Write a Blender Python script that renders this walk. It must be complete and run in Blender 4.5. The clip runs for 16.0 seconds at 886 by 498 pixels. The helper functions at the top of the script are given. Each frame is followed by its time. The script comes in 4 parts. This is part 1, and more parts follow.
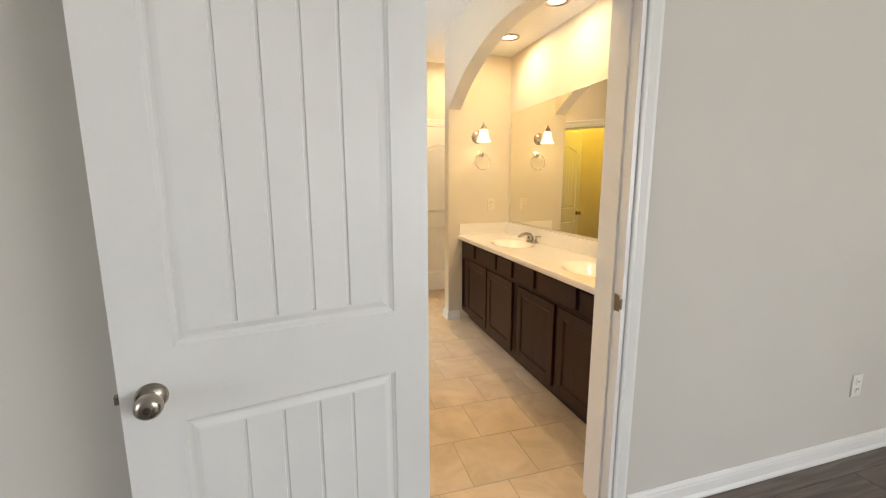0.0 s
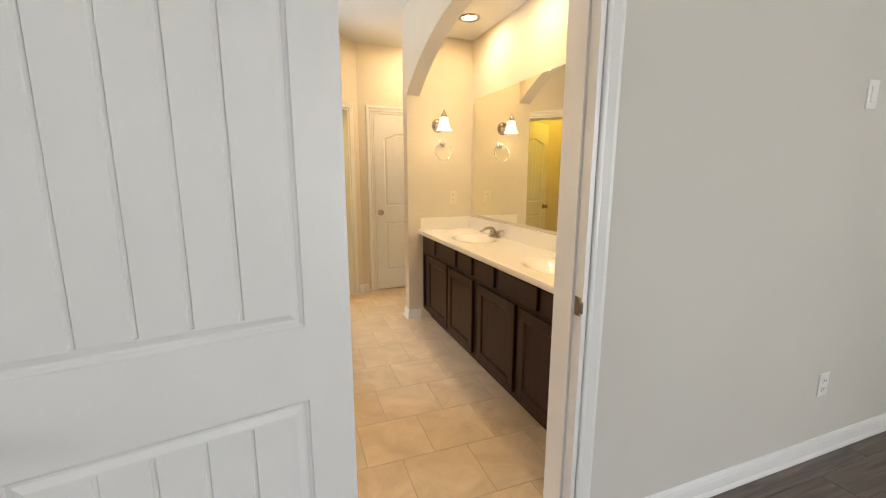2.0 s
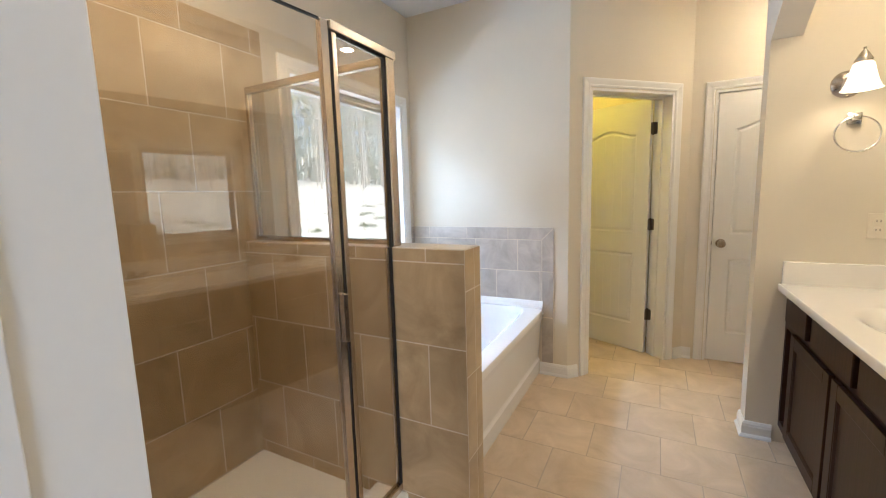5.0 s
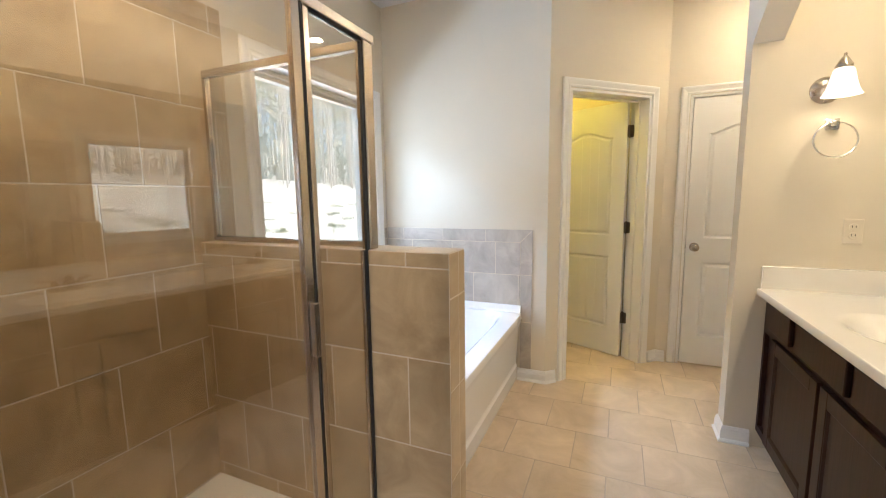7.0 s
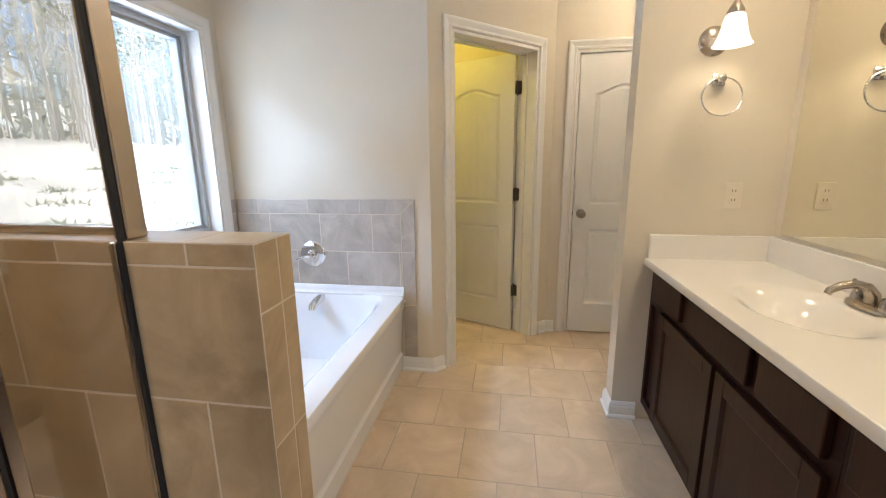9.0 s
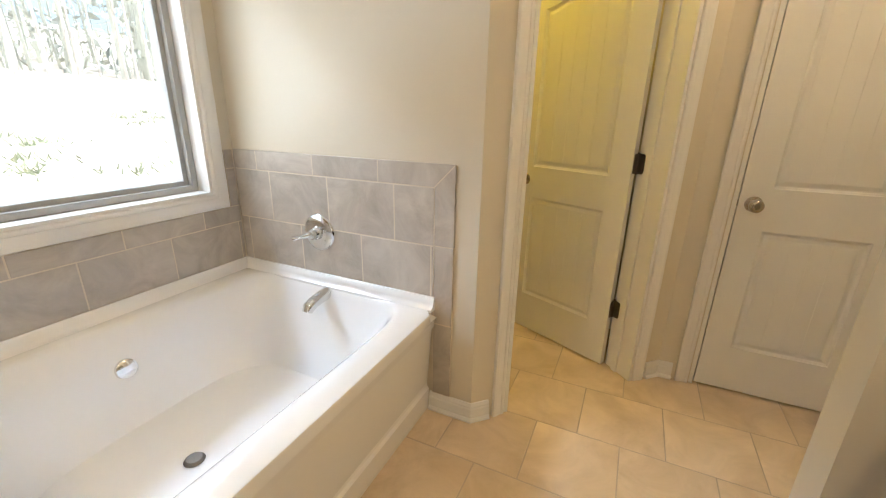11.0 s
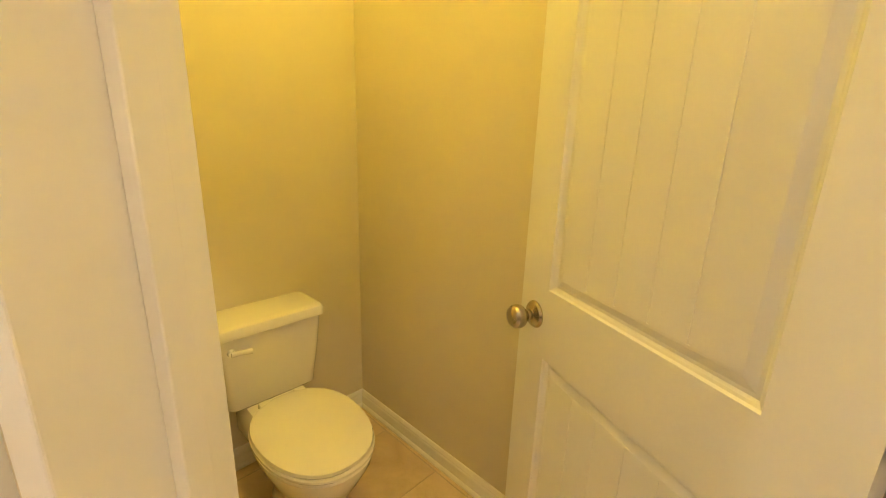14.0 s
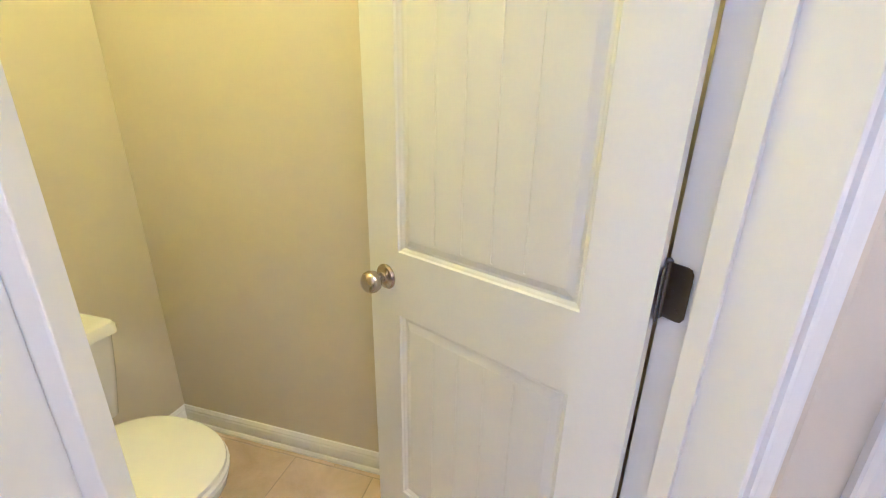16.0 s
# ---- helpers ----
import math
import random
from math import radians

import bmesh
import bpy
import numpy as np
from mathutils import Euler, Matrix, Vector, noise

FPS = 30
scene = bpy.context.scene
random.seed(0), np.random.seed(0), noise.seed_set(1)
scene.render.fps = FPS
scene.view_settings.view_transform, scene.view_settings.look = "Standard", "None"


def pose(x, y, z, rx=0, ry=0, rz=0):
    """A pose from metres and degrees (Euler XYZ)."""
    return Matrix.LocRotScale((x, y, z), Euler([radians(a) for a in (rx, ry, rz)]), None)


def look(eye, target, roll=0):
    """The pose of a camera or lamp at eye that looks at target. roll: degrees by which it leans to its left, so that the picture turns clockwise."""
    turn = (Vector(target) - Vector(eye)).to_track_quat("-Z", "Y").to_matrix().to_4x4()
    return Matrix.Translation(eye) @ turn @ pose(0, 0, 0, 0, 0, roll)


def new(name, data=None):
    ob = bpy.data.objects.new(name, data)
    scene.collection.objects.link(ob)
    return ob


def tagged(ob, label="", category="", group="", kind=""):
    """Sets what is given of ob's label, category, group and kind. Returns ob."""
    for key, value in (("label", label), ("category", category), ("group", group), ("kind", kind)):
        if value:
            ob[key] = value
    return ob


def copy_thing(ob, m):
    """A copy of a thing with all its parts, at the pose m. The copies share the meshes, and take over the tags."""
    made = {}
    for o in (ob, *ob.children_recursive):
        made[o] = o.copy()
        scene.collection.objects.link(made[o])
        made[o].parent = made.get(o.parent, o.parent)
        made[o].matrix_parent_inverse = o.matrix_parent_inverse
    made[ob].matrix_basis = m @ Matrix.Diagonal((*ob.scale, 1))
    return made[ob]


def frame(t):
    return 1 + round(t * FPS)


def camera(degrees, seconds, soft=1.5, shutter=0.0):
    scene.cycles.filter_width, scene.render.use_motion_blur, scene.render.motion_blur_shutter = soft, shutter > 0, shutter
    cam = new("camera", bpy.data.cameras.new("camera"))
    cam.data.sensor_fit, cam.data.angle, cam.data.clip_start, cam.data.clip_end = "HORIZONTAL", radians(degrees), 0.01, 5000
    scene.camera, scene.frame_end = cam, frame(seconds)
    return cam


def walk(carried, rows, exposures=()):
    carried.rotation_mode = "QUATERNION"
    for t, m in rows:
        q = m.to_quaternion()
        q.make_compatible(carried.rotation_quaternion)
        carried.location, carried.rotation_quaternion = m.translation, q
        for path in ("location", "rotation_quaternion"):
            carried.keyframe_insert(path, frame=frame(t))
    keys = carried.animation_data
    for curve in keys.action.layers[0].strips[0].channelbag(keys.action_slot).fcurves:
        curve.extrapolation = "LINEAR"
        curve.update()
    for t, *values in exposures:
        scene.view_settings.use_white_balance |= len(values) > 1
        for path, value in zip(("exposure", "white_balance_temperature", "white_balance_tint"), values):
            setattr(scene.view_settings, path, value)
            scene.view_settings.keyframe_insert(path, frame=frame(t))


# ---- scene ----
cam = camera(94.9, 16.0, 1.1)
PATH = [
    (0, (0.262, 0.184, 1.368), (0.823, 2.076, 1.043), -0.1),
    (0.5, (0.135, 0.139, 1.387), (0.869, 1.971, 1.064), -0.1),
    (1, (0.127, 0.14, 1.376), (0.929, 1.943, 1.049), -0.2),
    (1.5, (0.244, 0.216, 1.364), (1.025, 2.027, 1.026), -0.1),
    (2, (0.437, 0.354, 1.345), (1.124, 2.199, 0.991), 0.1),
    (2.5, (0.582, 0.546, 1.303), (1.115, 2.439, 0.938), 0.4),
    (3, (0.711, 0.784, 1.318), (0.989, 2.734, 0.97), 0.1),
    (3.5, (0.875, 0.98, 1.312), (0.779, 2.955, 1.015), -0.3),
    (4, (0.954, 1.151, 1.331), (0.48, 3.076, 1.065), -0.6),
    (4.5, (0.977, 1.3, 1.342), (0.161, 3.107, 1.074), -1.5),
    (4.7, (0.978, 1.334, 1.339), (0.054, 3.089, 1.077), -1.8),
    (6.8, (0.891, 1.457, 1.335), (-0.026, 3.219, 1.104), -0.9),
    (7, (0.877, 1.464, 1.33), (0.087, 3.283, 1.076), -0.8),
    (7.5, (0.878, 1.458, 1.333), (0.393, 3.373, 1.022), -0.6),
    (8, (0.901, 1.518, 1.311), (0.629, 3.47, 0.971), -0.8),
    (8.5, (0.903, 1.727, 1.299), (0.683, 3.681, 0.934), -1.0),
    (9, (0.893, 1.93, 1.306), (0.572, 3.859, 0.89), -0.7),
    (9.2, (0.883, 2.015, 1.294), (0.488, 3.924, 0.845), -0.5),
    (11.3, (0.923, 3.055, 1.269), (0.118, 4.773, 0.635), 1.2),
    (11.5, (0.921, 3.16, 1.278), (0.194, 4.922, 0.673), 1.1),
    (12, (0.968, 3.438, 1.274), (0.353, 5.262, 0.73), 1.0),
    (12.5, (0.98, 3.705, 1.288), (0.344, 5.531, 0.778), 1.8),
    (13, (0.91, 3.967, 1.281), (0.145, 5.75, 0.801), 2.7),
    (13.5, (0.822, 4.146, 1.285), (-0.156, 5.824, 0.814), 3.9),
    (14, (0.83, 4.418, 1.32), (-0.521, 5.8, 0.805), 1.8),
    (14.5, (0.81, 4.524, 1.337), (-0.69, 5.768, 0.889), 0.9),
    (15, (0.8, 4.527, 1.347), (-0.586, 5.896, 0.895), 0.2),
    (15.5, (0.759, 4.431, 1.333), (-0.267, 6.056, 0.779), 0.3),
    (16, (0.75, 4.347, 1.331), (0.245, 6.167, 0.673), 1.0),
]
EXPOSURES = [(0.0, 2.25, 6150, 11), (2.5, 2.1, 6000, 11), (3.5, 1.95, 5300, 11), (4.5, 1.95, 4950, 11), (7.0, 2.1, 5000, 10), (9.0, 1.85, 4950, 12),
             (11.3, 1.85, 5900, 9), (12.5, 2.2, 6400, 9), (13.5, 2.4, 6900, 9), (14.1, 2.45, 5750, 13), (14.6, 2.58, 4650, 20), (15.0, 2.68, 4250, 28), (16.0, 2.85, 3900, 25)]
walk(cam, [(t, look(eye, target, roll)) for t, eye, target, roll in PATH], EXPOSURES)

# ---- light ----
world = bpy.data.worlds.new("sky")
scene.world = world
world.use_nodes = True
_n = world.node_tree.nodes
_sky = _n.new("ShaderNodeTexSky")
_sky.sky_type = "NISHITA"
_sky.sun_disc = False
_sky.dust_density = 5.0
_sky.sun_elevation = radians(38)
_sky.sun_rotation = radians(200)
_n["Background"].inputs["Strength"].default_value = 0.15
world.node_tree.links.new(_sky.outputs[0], _n["Background"].inputs[0])


def sun_lamp():
    d = bpy.data.lights.new("sun", "SUN")
    d.energy, d.angle, d.color = 5.0, radians(0.6), (1.0, 0.95, 0.87)
    ob = new("sun", d)
    ob.matrix_world = look((14, 20, 25), (0, 4, 0))
    return ob


def area_lamp(name, m, w, h, power, color):
    d = bpy.data.lights.new(name, "AREA")
    d.shape, d.size, d.size_y, d.energy, d.color = "RECTANGLE", w, h, power, color
    ob = new(name, d)
    ob.matrix_world = m
    return ob


def bulb_lamp(name, place, power, color, radius=0.03):
    d = bpy.data.lights.new(name, "POINT")
    d.energy, d.color, d.shadow_soft_size = power, color, radius
    ob = new(name, d)
    ob.location = place
    return ob


def disk_lamp(name, place, power, color, size=0.11):
    d = bpy.data.lights.new(name, "AREA")
    d.shape, d.size, d.energy, d.color = "DISK", size, power, color
    ob = new(name, d)
    ob.location = place
    return ob


WARM = (1.0, 0.70, 0.36)
YSC = 3.785                    # bulb of the sconce
sun_lamp()
# Added lamps outside, out of view: extra for skylight and the bank's bounce.
area_lamp("window_daylight", look((-1.85, 3.59, 3.0), (-0.1, 3.59, 1.15)), 2.2, 1.0, 88, (0.72, 0.85, 1.0))
area_lamp("bank_daylight", look((-3.4, 3.6, -0.30), (1.4, 3.1, 2.35)), 4.0, 1.0, 95, (0.82, 0.91, 1.0))
area_lamp("window_daylight_side", look((-1.75, 1.85, 1.0), (-0.2, 4.1, 1.5)), 1.0, 1.3, 4, (0.70, 0.85, 1.0))
# Bedroom fill from two assumed openings, both out of view.
area_lamp("bedroom_window_daylight", look((3.92, -2.4, 1.50), (0.2, 0.2, 1.25)), 2.1, 1.4, 21, (1.0, 0.98, 0.94))
area_lamp("bedroom_window_daylight", look((-3.03, -0.9, 1.50), (0.2, 0.6, 1.25)), 1.3, 1.4, 3.3, (0.82, 0.93, 1.0))
# The lamp at y 2.035 is unseen, added to brighten the alcove.
for _y in (3.455, 2.745, 2.035):
    disk_lamp("downlight_bulb", (1.803, _y, 2.528), 1.4, WARM)
# fill lamp over the shower, its fixture out of view and assumed
disk_lamp("shower_downlight_bulb", (-0.35, 2.10, 2.727), 4.6, WARM)
# fill lamp hidden behind the pier, added for the closet door
disk_lamp("closet_downlight_bulb", (1.75, 4.54, 2.727), 2.8, WARM)
bulb_lamp("sconce_bulb", (1.722, YSC, 1.778), 0.36, WARM)
bulb_lamp("toilet_room_bulb", (0.1, 4.95, 2.63), 5.8, (1.0, 0.68, 0.07), 0.08)


# ---- materials ----
def mat(name, color, rough=0.5, metal=0.0, vary=0.06, scale=6.0, fine=120.0, bump=0.03, spec=0.5, coat=0.0, random_piece=0.0):
    """A surface with a broad and a fine variation of tone, a fine relief, and its roughness varied a little."""
    m = bpy.data.materials.new(name)
    m.use_nodes = True
    nt = m.node_tree
    n, l = nt.nodes, nt.links
    b = n["Principled BSDF"]
    b.inputs["Metallic"].default_value = metal
    b.inputs["Specular IOR Level"].default_value = spec
    b.inputs["Coat Weight"].default_value = coat
    b.inputs["Coat Roughness"].default_value = 0.08
    tc = n.new("ShaderNodeTexCoord")
    n1, n2 = n.new("ShaderNodeTexNoise"), n.new("ShaderNodeTexNoise")
    n1.inputs["Scale"].default_value, n2.inputs["Scale"].default_value = scale, fine
    n1.inputs["Detail"].default_value, n2.inputs["Detail"].default_value = 5, 3
    for k in (n1, n2):
        l.new(tc.outputs["Object"], k.inputs["Vector"])
    mx = n.new("ShaderNodeMath")
    mx.operation = "MULTIPLY_ADD"
    mx.inputs[1].default_value = 0.35
    l.new(n2.outputs["Fac"], mx.inputs[0])
    l.new(n1.outputs["Fac"], mx.inputs[2])
    ramp = n.new("ShaderNodeMapRange")
    ramp.inputs["From Min"].default_value, ramp.inputs["From Max"].default_value = 0.4, 0.95
    ramp.inputs["To Min"].default_value, ramp.inputs["To Max"].default_value = 1 - vary, 1 + vary
    l.new(mx.outputs[0], ramp.inputs["Value"])
    hsv = n.new("ShaderNodeHueSaturation")
    hsv.inputs["Color"].default_value = (*color, 1)
    val = ramp.outputs["Result"]
    if random_piece:
        oi = n.new("ShaderNodeObjectInfo")
        r2 = n.new("ShaderNodeMapRange")
        r2.inputs["To Min"].default_value, r2.inputs["To Max"].default_value = 1 - random_piece, 1 + random_piece
        l.new(oi.outputs["Random"], r2.inputs["Value"])
        mu = n.new("ShaderNodeMath")
        mu.operation = "MULTIPLY"
        l.new(val, mu.inputs[0])
        l.new(r2.outputs["Result"], mu.inputs[1])
        val = mu.outputs[0]
    l.new(val, hsv.inputs["Value"])
    l.new(hsv.outputs["Color"], b.inputs["Base Color"])
    rr = n.new("ShaderNodeMapRange")
    rr.inputs["To Min"].default_value, rr.inputs["To Max"].default_value = max(0.02, rough - 0.08), min(1, rough + 0.08)
    l.new(n1.outputs["Fac"], rr.inputs["Value"])
    l.new(rr.outputs["Result"], b.inputs["Roughness"])
    if bump:
        bp = n.new("ShaderNodeBump")
        bp.inputs["Strength"].default_value = bump
        bp.inputs["Distance"].default_value = 0.01
        l.new(n2.outputs["Fac"], bp.inputs["Height"])
        l.new(bp.outputs["Normal"], b.inputs["Normal"])
    return m


def stone_mat(name, dark, light, rough, scale=5.0, piece=0.06, bump=0.05):
    """Glazed ceramic with cloudy, veined patches; every piece lies elsewhere in the pattern."""
    m = bpy.data.materials.new(name)
    m.use_nodes = True
    n, l = m.node_tree.nodes, m.node_tree.links
    b = n["Principled BSDF"]
    tc, oi = n.new("ShaderNodeTexCoord"), n.new("ShaderNodeObjectInfo")
    add = n.new("ShaderNodeVectorMath")
    add.operation = "MULTIPLY_ADD"
    add.inputs[1].default_value = (37, 51, 23)
    comb = n.new("ShaderNodeCombineXYZ")
    for i in range(3):
        l.new(oi.outputs["Random"], comb.inputs[i])
    l.new(comb.outputs[0], add.inputs[0])
    geo = n.new("ShaderNodeNewGeometry")
    l.new(geo.outputs["Position"], add.inputs[2])
    n1, n2 = n.new("ShaderNodeTexNoise"), n.new("ShaderNodeTexNoise")
    n1.inputs["Scale"].default_value, n1.inputs["Detail"].default_value, n1.inputs["Distortion"].default_value = scale, 7, 0.9
    n1.inputs["Roughness"].default_value = 0.62
    n2.inputs["Scale"].default_value, n2.inputs["Detail"].default_value = 90, 4
    l.new(add.outputs[0], n1.inputs["Vector"])
    l.new(add.outputs[0], n2.inputs["Vector"])
    cr = n.new("ShaderNodeValToRGB")
    cr.color_ramp.elements[0].position, cr.color_ramp.elements[1].position = 0.28, 0.72
    cr.color_ramp.elements[0].color, cr.color_ramp.elements[1].color = (*dark, 1), (*light, 1)
    l.new(n1.outputs["Fac"], cr.inputs[0])
    hsv = n.new("ShaderNodeHueSaturation")
    r2 = n.new("ShaderNodeMapRange")
    r2.inputs["To Min"].default_value, r2.inputs["To Max"].default_value = 1 - piece, 1 + piece
    l.new(oi.outputs["Random"], r2.inputs["Value"])
    l.new(r2.outputs["Result"], hsv.inputs["Value"])
    l.new(cr.outputs[0], hsv.inputs["Color"])
    l.new(hsv.outputs[0], b.inputs["Base Color"])
    rr = n.new("ShaderNodeMapRange")
    rr.inputs["To Min"].default_value, rr.inputs["To Max"].default_value = rough - 0.1, rough + 0.1
    l.new(n1.outputs["Fac"], rr.inputs["Value"])
    l.new(rr.outputs["Result"], b.inputs["Roughness"])
    bp = n.new("ShaderNodeBump")
    bp.inputs["Strength"].default_value, bp.inputs["Distance"].default_value = bump, 0.01
    l.new(n2.outputs["Fac"], bp.inputs["Height"])
    l.new(bp.outputs["Normal"], b.inputs["Normal"])
    return m


def wood_mat(name, dark, light, rough, along="Y", grain=14.0, coat=0.0, piece=0.1):
    m = bpy.data.materials.new(name)
    m.use_nodes = True
    n, l = m.node_tree.nodes, m.node_tree.links
    b = n["Principled BSDF"]
    geo, oi = n.new("ShaderNodeNewGeometry"), n.new("ShaderNodeObjectInfo")
    mp = n.new("ShaderNodeMapping")
    s = [grain, grain, grain]
    s["XYZ".index(along)] = grain * 0.06
    mp.inputs["Scale"].default_value = s
    l.new(geo.outputs["Position"], mp.inputs["Vector"])
    cx = n.new("ShaderNodeCombineXYZ")
    mu = n.new("ShaderNodeMath")
    mu.operation = "MULTIPLY"
    mu.inputs[1].default_value = 40
    l.new(oi.outputs["Random"], mu.inputs[0])
    l.new(mu.outputs[0], cx.inputs[2])
    l.new(cx.outputs[0], mp.inputs["Location"])
    n1 = n.new("ShaderNodeTexNoise")
    n1.inputs["Scale"].default_value, n1.inputs["Detail"].default_value, n1.inputs["Distortion"].default_value = 3, 9, 0.6
    l.new(mp.outputs[0], n1.inputs["Vector"])
    cr = n.new("ShaderNodeValToRGB")
    cr.color_ramp.elements[0].position, cr.color_ramp.elements[1].position = 0.3, 0.7
    cr.color_ramp.elements[0].color, cr.color_ramp.elements[1].color = (*dark, 1), (*light, 1)
    l.new(n1.outputs["Fac"], cr.inputs[0])
    hsv, r2 = n.new("ShaderNodeHueSaturation"), n.new("ShaderNodeMapRange")
    r2.inputs["To Min"].default_value, r2.inputs["To Max"].default_value = 1 - piece, 1 + piece
    l.new(oi.outputs["Random"], r2.inputs["Value"])
    l.new(r2.outputs["Result"], hsv.inputs["Value"])
    l.new(cr.outputs[0], hsv.inputs["Color"])
    l.new(hsv.outputs[0], b.inputs["Base Color"])
    b.inputs["Roughness"].default_value = rough
    b.inputs["Coat Weight"].default_value = coat
    bp = n.new("ShaderNodeBump")
    bp.inputs["Strength"].default_value, bp.inputs["Distance"].default_value = 0.08, 0.005
    l.new(n1.outputs["Fac"], bp.inputs["Height"])
    l.new(bp.outputs["Normal"], b.inputs["Normal"])
    return m


def glass_mat(name, tint, rough=0.0, ior=1.45):
    """A thin clear pane: mirror-like at a glance, clear otherwise."""
    m = bpy.data.materials.new(name)
    m.use_nodes = True
    n, l = m.node_tree.nodes, m.node_tree.links
    n.remove(n["Principled BSDF"])
    tr, gl, mix, fr, pw, sc = (n.new("ShaderNodeBsdfTransparent"), n.new("ShaderNodeBsdfGlossy"), n.new("ShaderNodeMixShader"),
                               n.new("ShaderNodeLayerWeight"), n.new("ShaderNodeMath"), n.new("ShaderNodeMath"))
    tr.inputs["Color"].default_value = (*tint, 1)
    gl.inputs["Roughness"].default_value = rough
    fr.inputs["Blend"].default_value = 0.5
    pw.operation, pw.inputs[1].default_value = "POWER", 5.0
    f0 = ((ior - 1) / (ior + 1)) ** 2
    sc.operation, sc.inputs[1].default_value, sc.inputs[2].default_value = "MULTIPLY_ADD", 1 - f0, f0
    l.new(fr.outputs["Facing"], pw.inputs[0])
    l.new(pw.outputs[0], sc.inputs[0])
    l.new(sc.outputs[0], mix.inputs[0])
    l.new(tr.outputs[0], mix.inputs[1])
    l.new(gl.outputs[0], mix.inputs[2])
    l.new(mix.outputs[0], n["Material Output"].inputs["Surface"])
    return m


def glow_mat(name, color, strength, base=0.8):
    m = bpy.data.materials.new(name)
    m.use_nodes = True
    b = m.node_tree.nodes["Principled BSDF"]
    b.inputs["Base Color"].default_value = (base, base, base, 1)
    b.inputs["Emission Color"].default_value = (*color, 1)
    b.inputs["Emission Strength"].default_value = strength
    return m


WALL = mat("wall_paint", (0.68, 0.622, 0.505), 0.75, vary=0.025, scale=2.5, fine=260, bump=0.05, spec=0.25)
BEDWALL = mat("bedroom_wall_paint", (0.62, 0.595, 0.54), 0.75, vary=0.03, scale=2.0, fine=260, bump=0.06, spec=0.25)
CEIL = mat("ceiling_paint", (0.74, 0.74, 0.73), 0.9, vary=0.02, scale=2, fine=180, bump=0.08, spec=0.2)
TRIM = mat("white_trim_paint", (0.80, 0.79, 0.76), 0.38, vary=0.02, scale=5, fine=90, bump=0.015)
DOOR = mat("white_door_paint", (0.78, 0.775, 0.75), 0.42, vary=0.025, scale=4, fine=150, bump=0.03)
FLOORTILE = stone_mat("floor_tile", (0.50, 0.382, 0.245), (0.71, 0.570, 0.405), 0.34, 4.0, 0.05)
GROUT = mat("grout", (0.47, 0.39, 0.30), 0.9, vary=0.1, scale=9, fine=200, bump=0.1)
SHOWERTILE = stone_mat("shower_tile", (0.32, 0.232, 0.125), (0.55, 0.425, 0.25), 0.33, 4.0, 0.06)
TUBTILE = stone_mat("tub_tile", (0.36, 0.315, 0.265), (0.58, 0.53, 0.46), 0.33, 5.0, 0.05)
WALLGROUT = mat("wall_grout", (0.65, 0.575, 0.46), 0.9, vary=0.08, scale=9, fine=200, bump=0.08)
PLANKFLOOR = wood_mat("wood_floor", (0.075, 0.055, 0.042), (0.17, 0.135, 0.108), 0.4, "X", 14, 0.05, 0.18)
ESPRESSO = wood_mat("espresso_wood", (0.016, 0.0062, 0.0042), (0.032, 0.0125, 0.0085), 0.45, "Z", 18, 0.0, 0.05)
ESPRESSO.node_tree.nodes["Principled BSDF"].inputs["Specular IOR Level"].default_value = 0.28
DARKGAP = mat("dark_gap", (0.012, 0.008, 0.006), 0.7)
MARBLE = mat("cultured_marble", (0.83, 0.80, 0.74), 0.13, vary=0.02, scale=4, fine=30, bump=0.0, coat=0.4)
ACRYLIC = mat("white_acrylic", (0.82, 0.82, 0.82), 0.16, vary=0.015, scale=3, fine=40, bump=0.0, coat=0.3)
PORCELAIN = mat("porcelain", (0.80, 0.78, 0.72), 0.12, vary=0.015, scale=3, fine=40, bump=0.0, coat=0.4)
NICKEL = mat("satin_nickel", (0.45, 0.40, 0.335), 0.26, metal=1.0, vary=0.05, scale=8, fine=300, bump=0.02)
CHROME = mat("chrome", (0.78, 0.78, 0.78), 0.07, metal=1.0, vary=0.03, scale=8, fine=200, bump=0.0)
BRONZE = mat("dark_hinge_metal", (0.19, 0.17, 0.15), 0.38, metal=1.0, vary=0.12, scale=30, fine=300, bump=0.02)
ALU = mat("brushed_frame_metal", (0.55, 0.49, 0.42), 0.24, metal=1.0, vary=0.05, scale=10, fine=400, bump=0.02)
BLACK = mat("black_gasket", (0.012, 0.012, 0.012), 0.6)
PLASTIC = mat("white_plastic", (0.80, 0.78, 0.73), 0.35, vary=0.02, bump=0.0)
CREAM = mat("cream_plastic", (0.72, 0.655, 0.53), 0.35, vary=0.02, bump=0.0)
GLASS = glass_mat("clear_glass", (0.97, 0.97, 0.96), 0.0, 1.5)
SMOKED = glass_mat("shower_glass", (0.92, 0.905, 0.875), 0.0, 1.85)
FROST = glow_mat("frosted_lamp_glass", (1.0, 0.74, 0.44), 0.40)
CANGLOW = glow_mat("downlight_lens", (1.0, 0.74, 0.44), 1.2)
VINYL = mat("window_vinyl", (0.42, 0.42, 0.40), 0.4, vary=0.03, bump=0.0)
MIRROR = mat("mirror_silver", (0.89, 0.875, 0.76), 0.0, metal=1.0, vary=0.0, bump=0.0)
MIRROR.node_tree.nodes["Principled BSDF"].inputs["Roughness"].default_value = 0.0
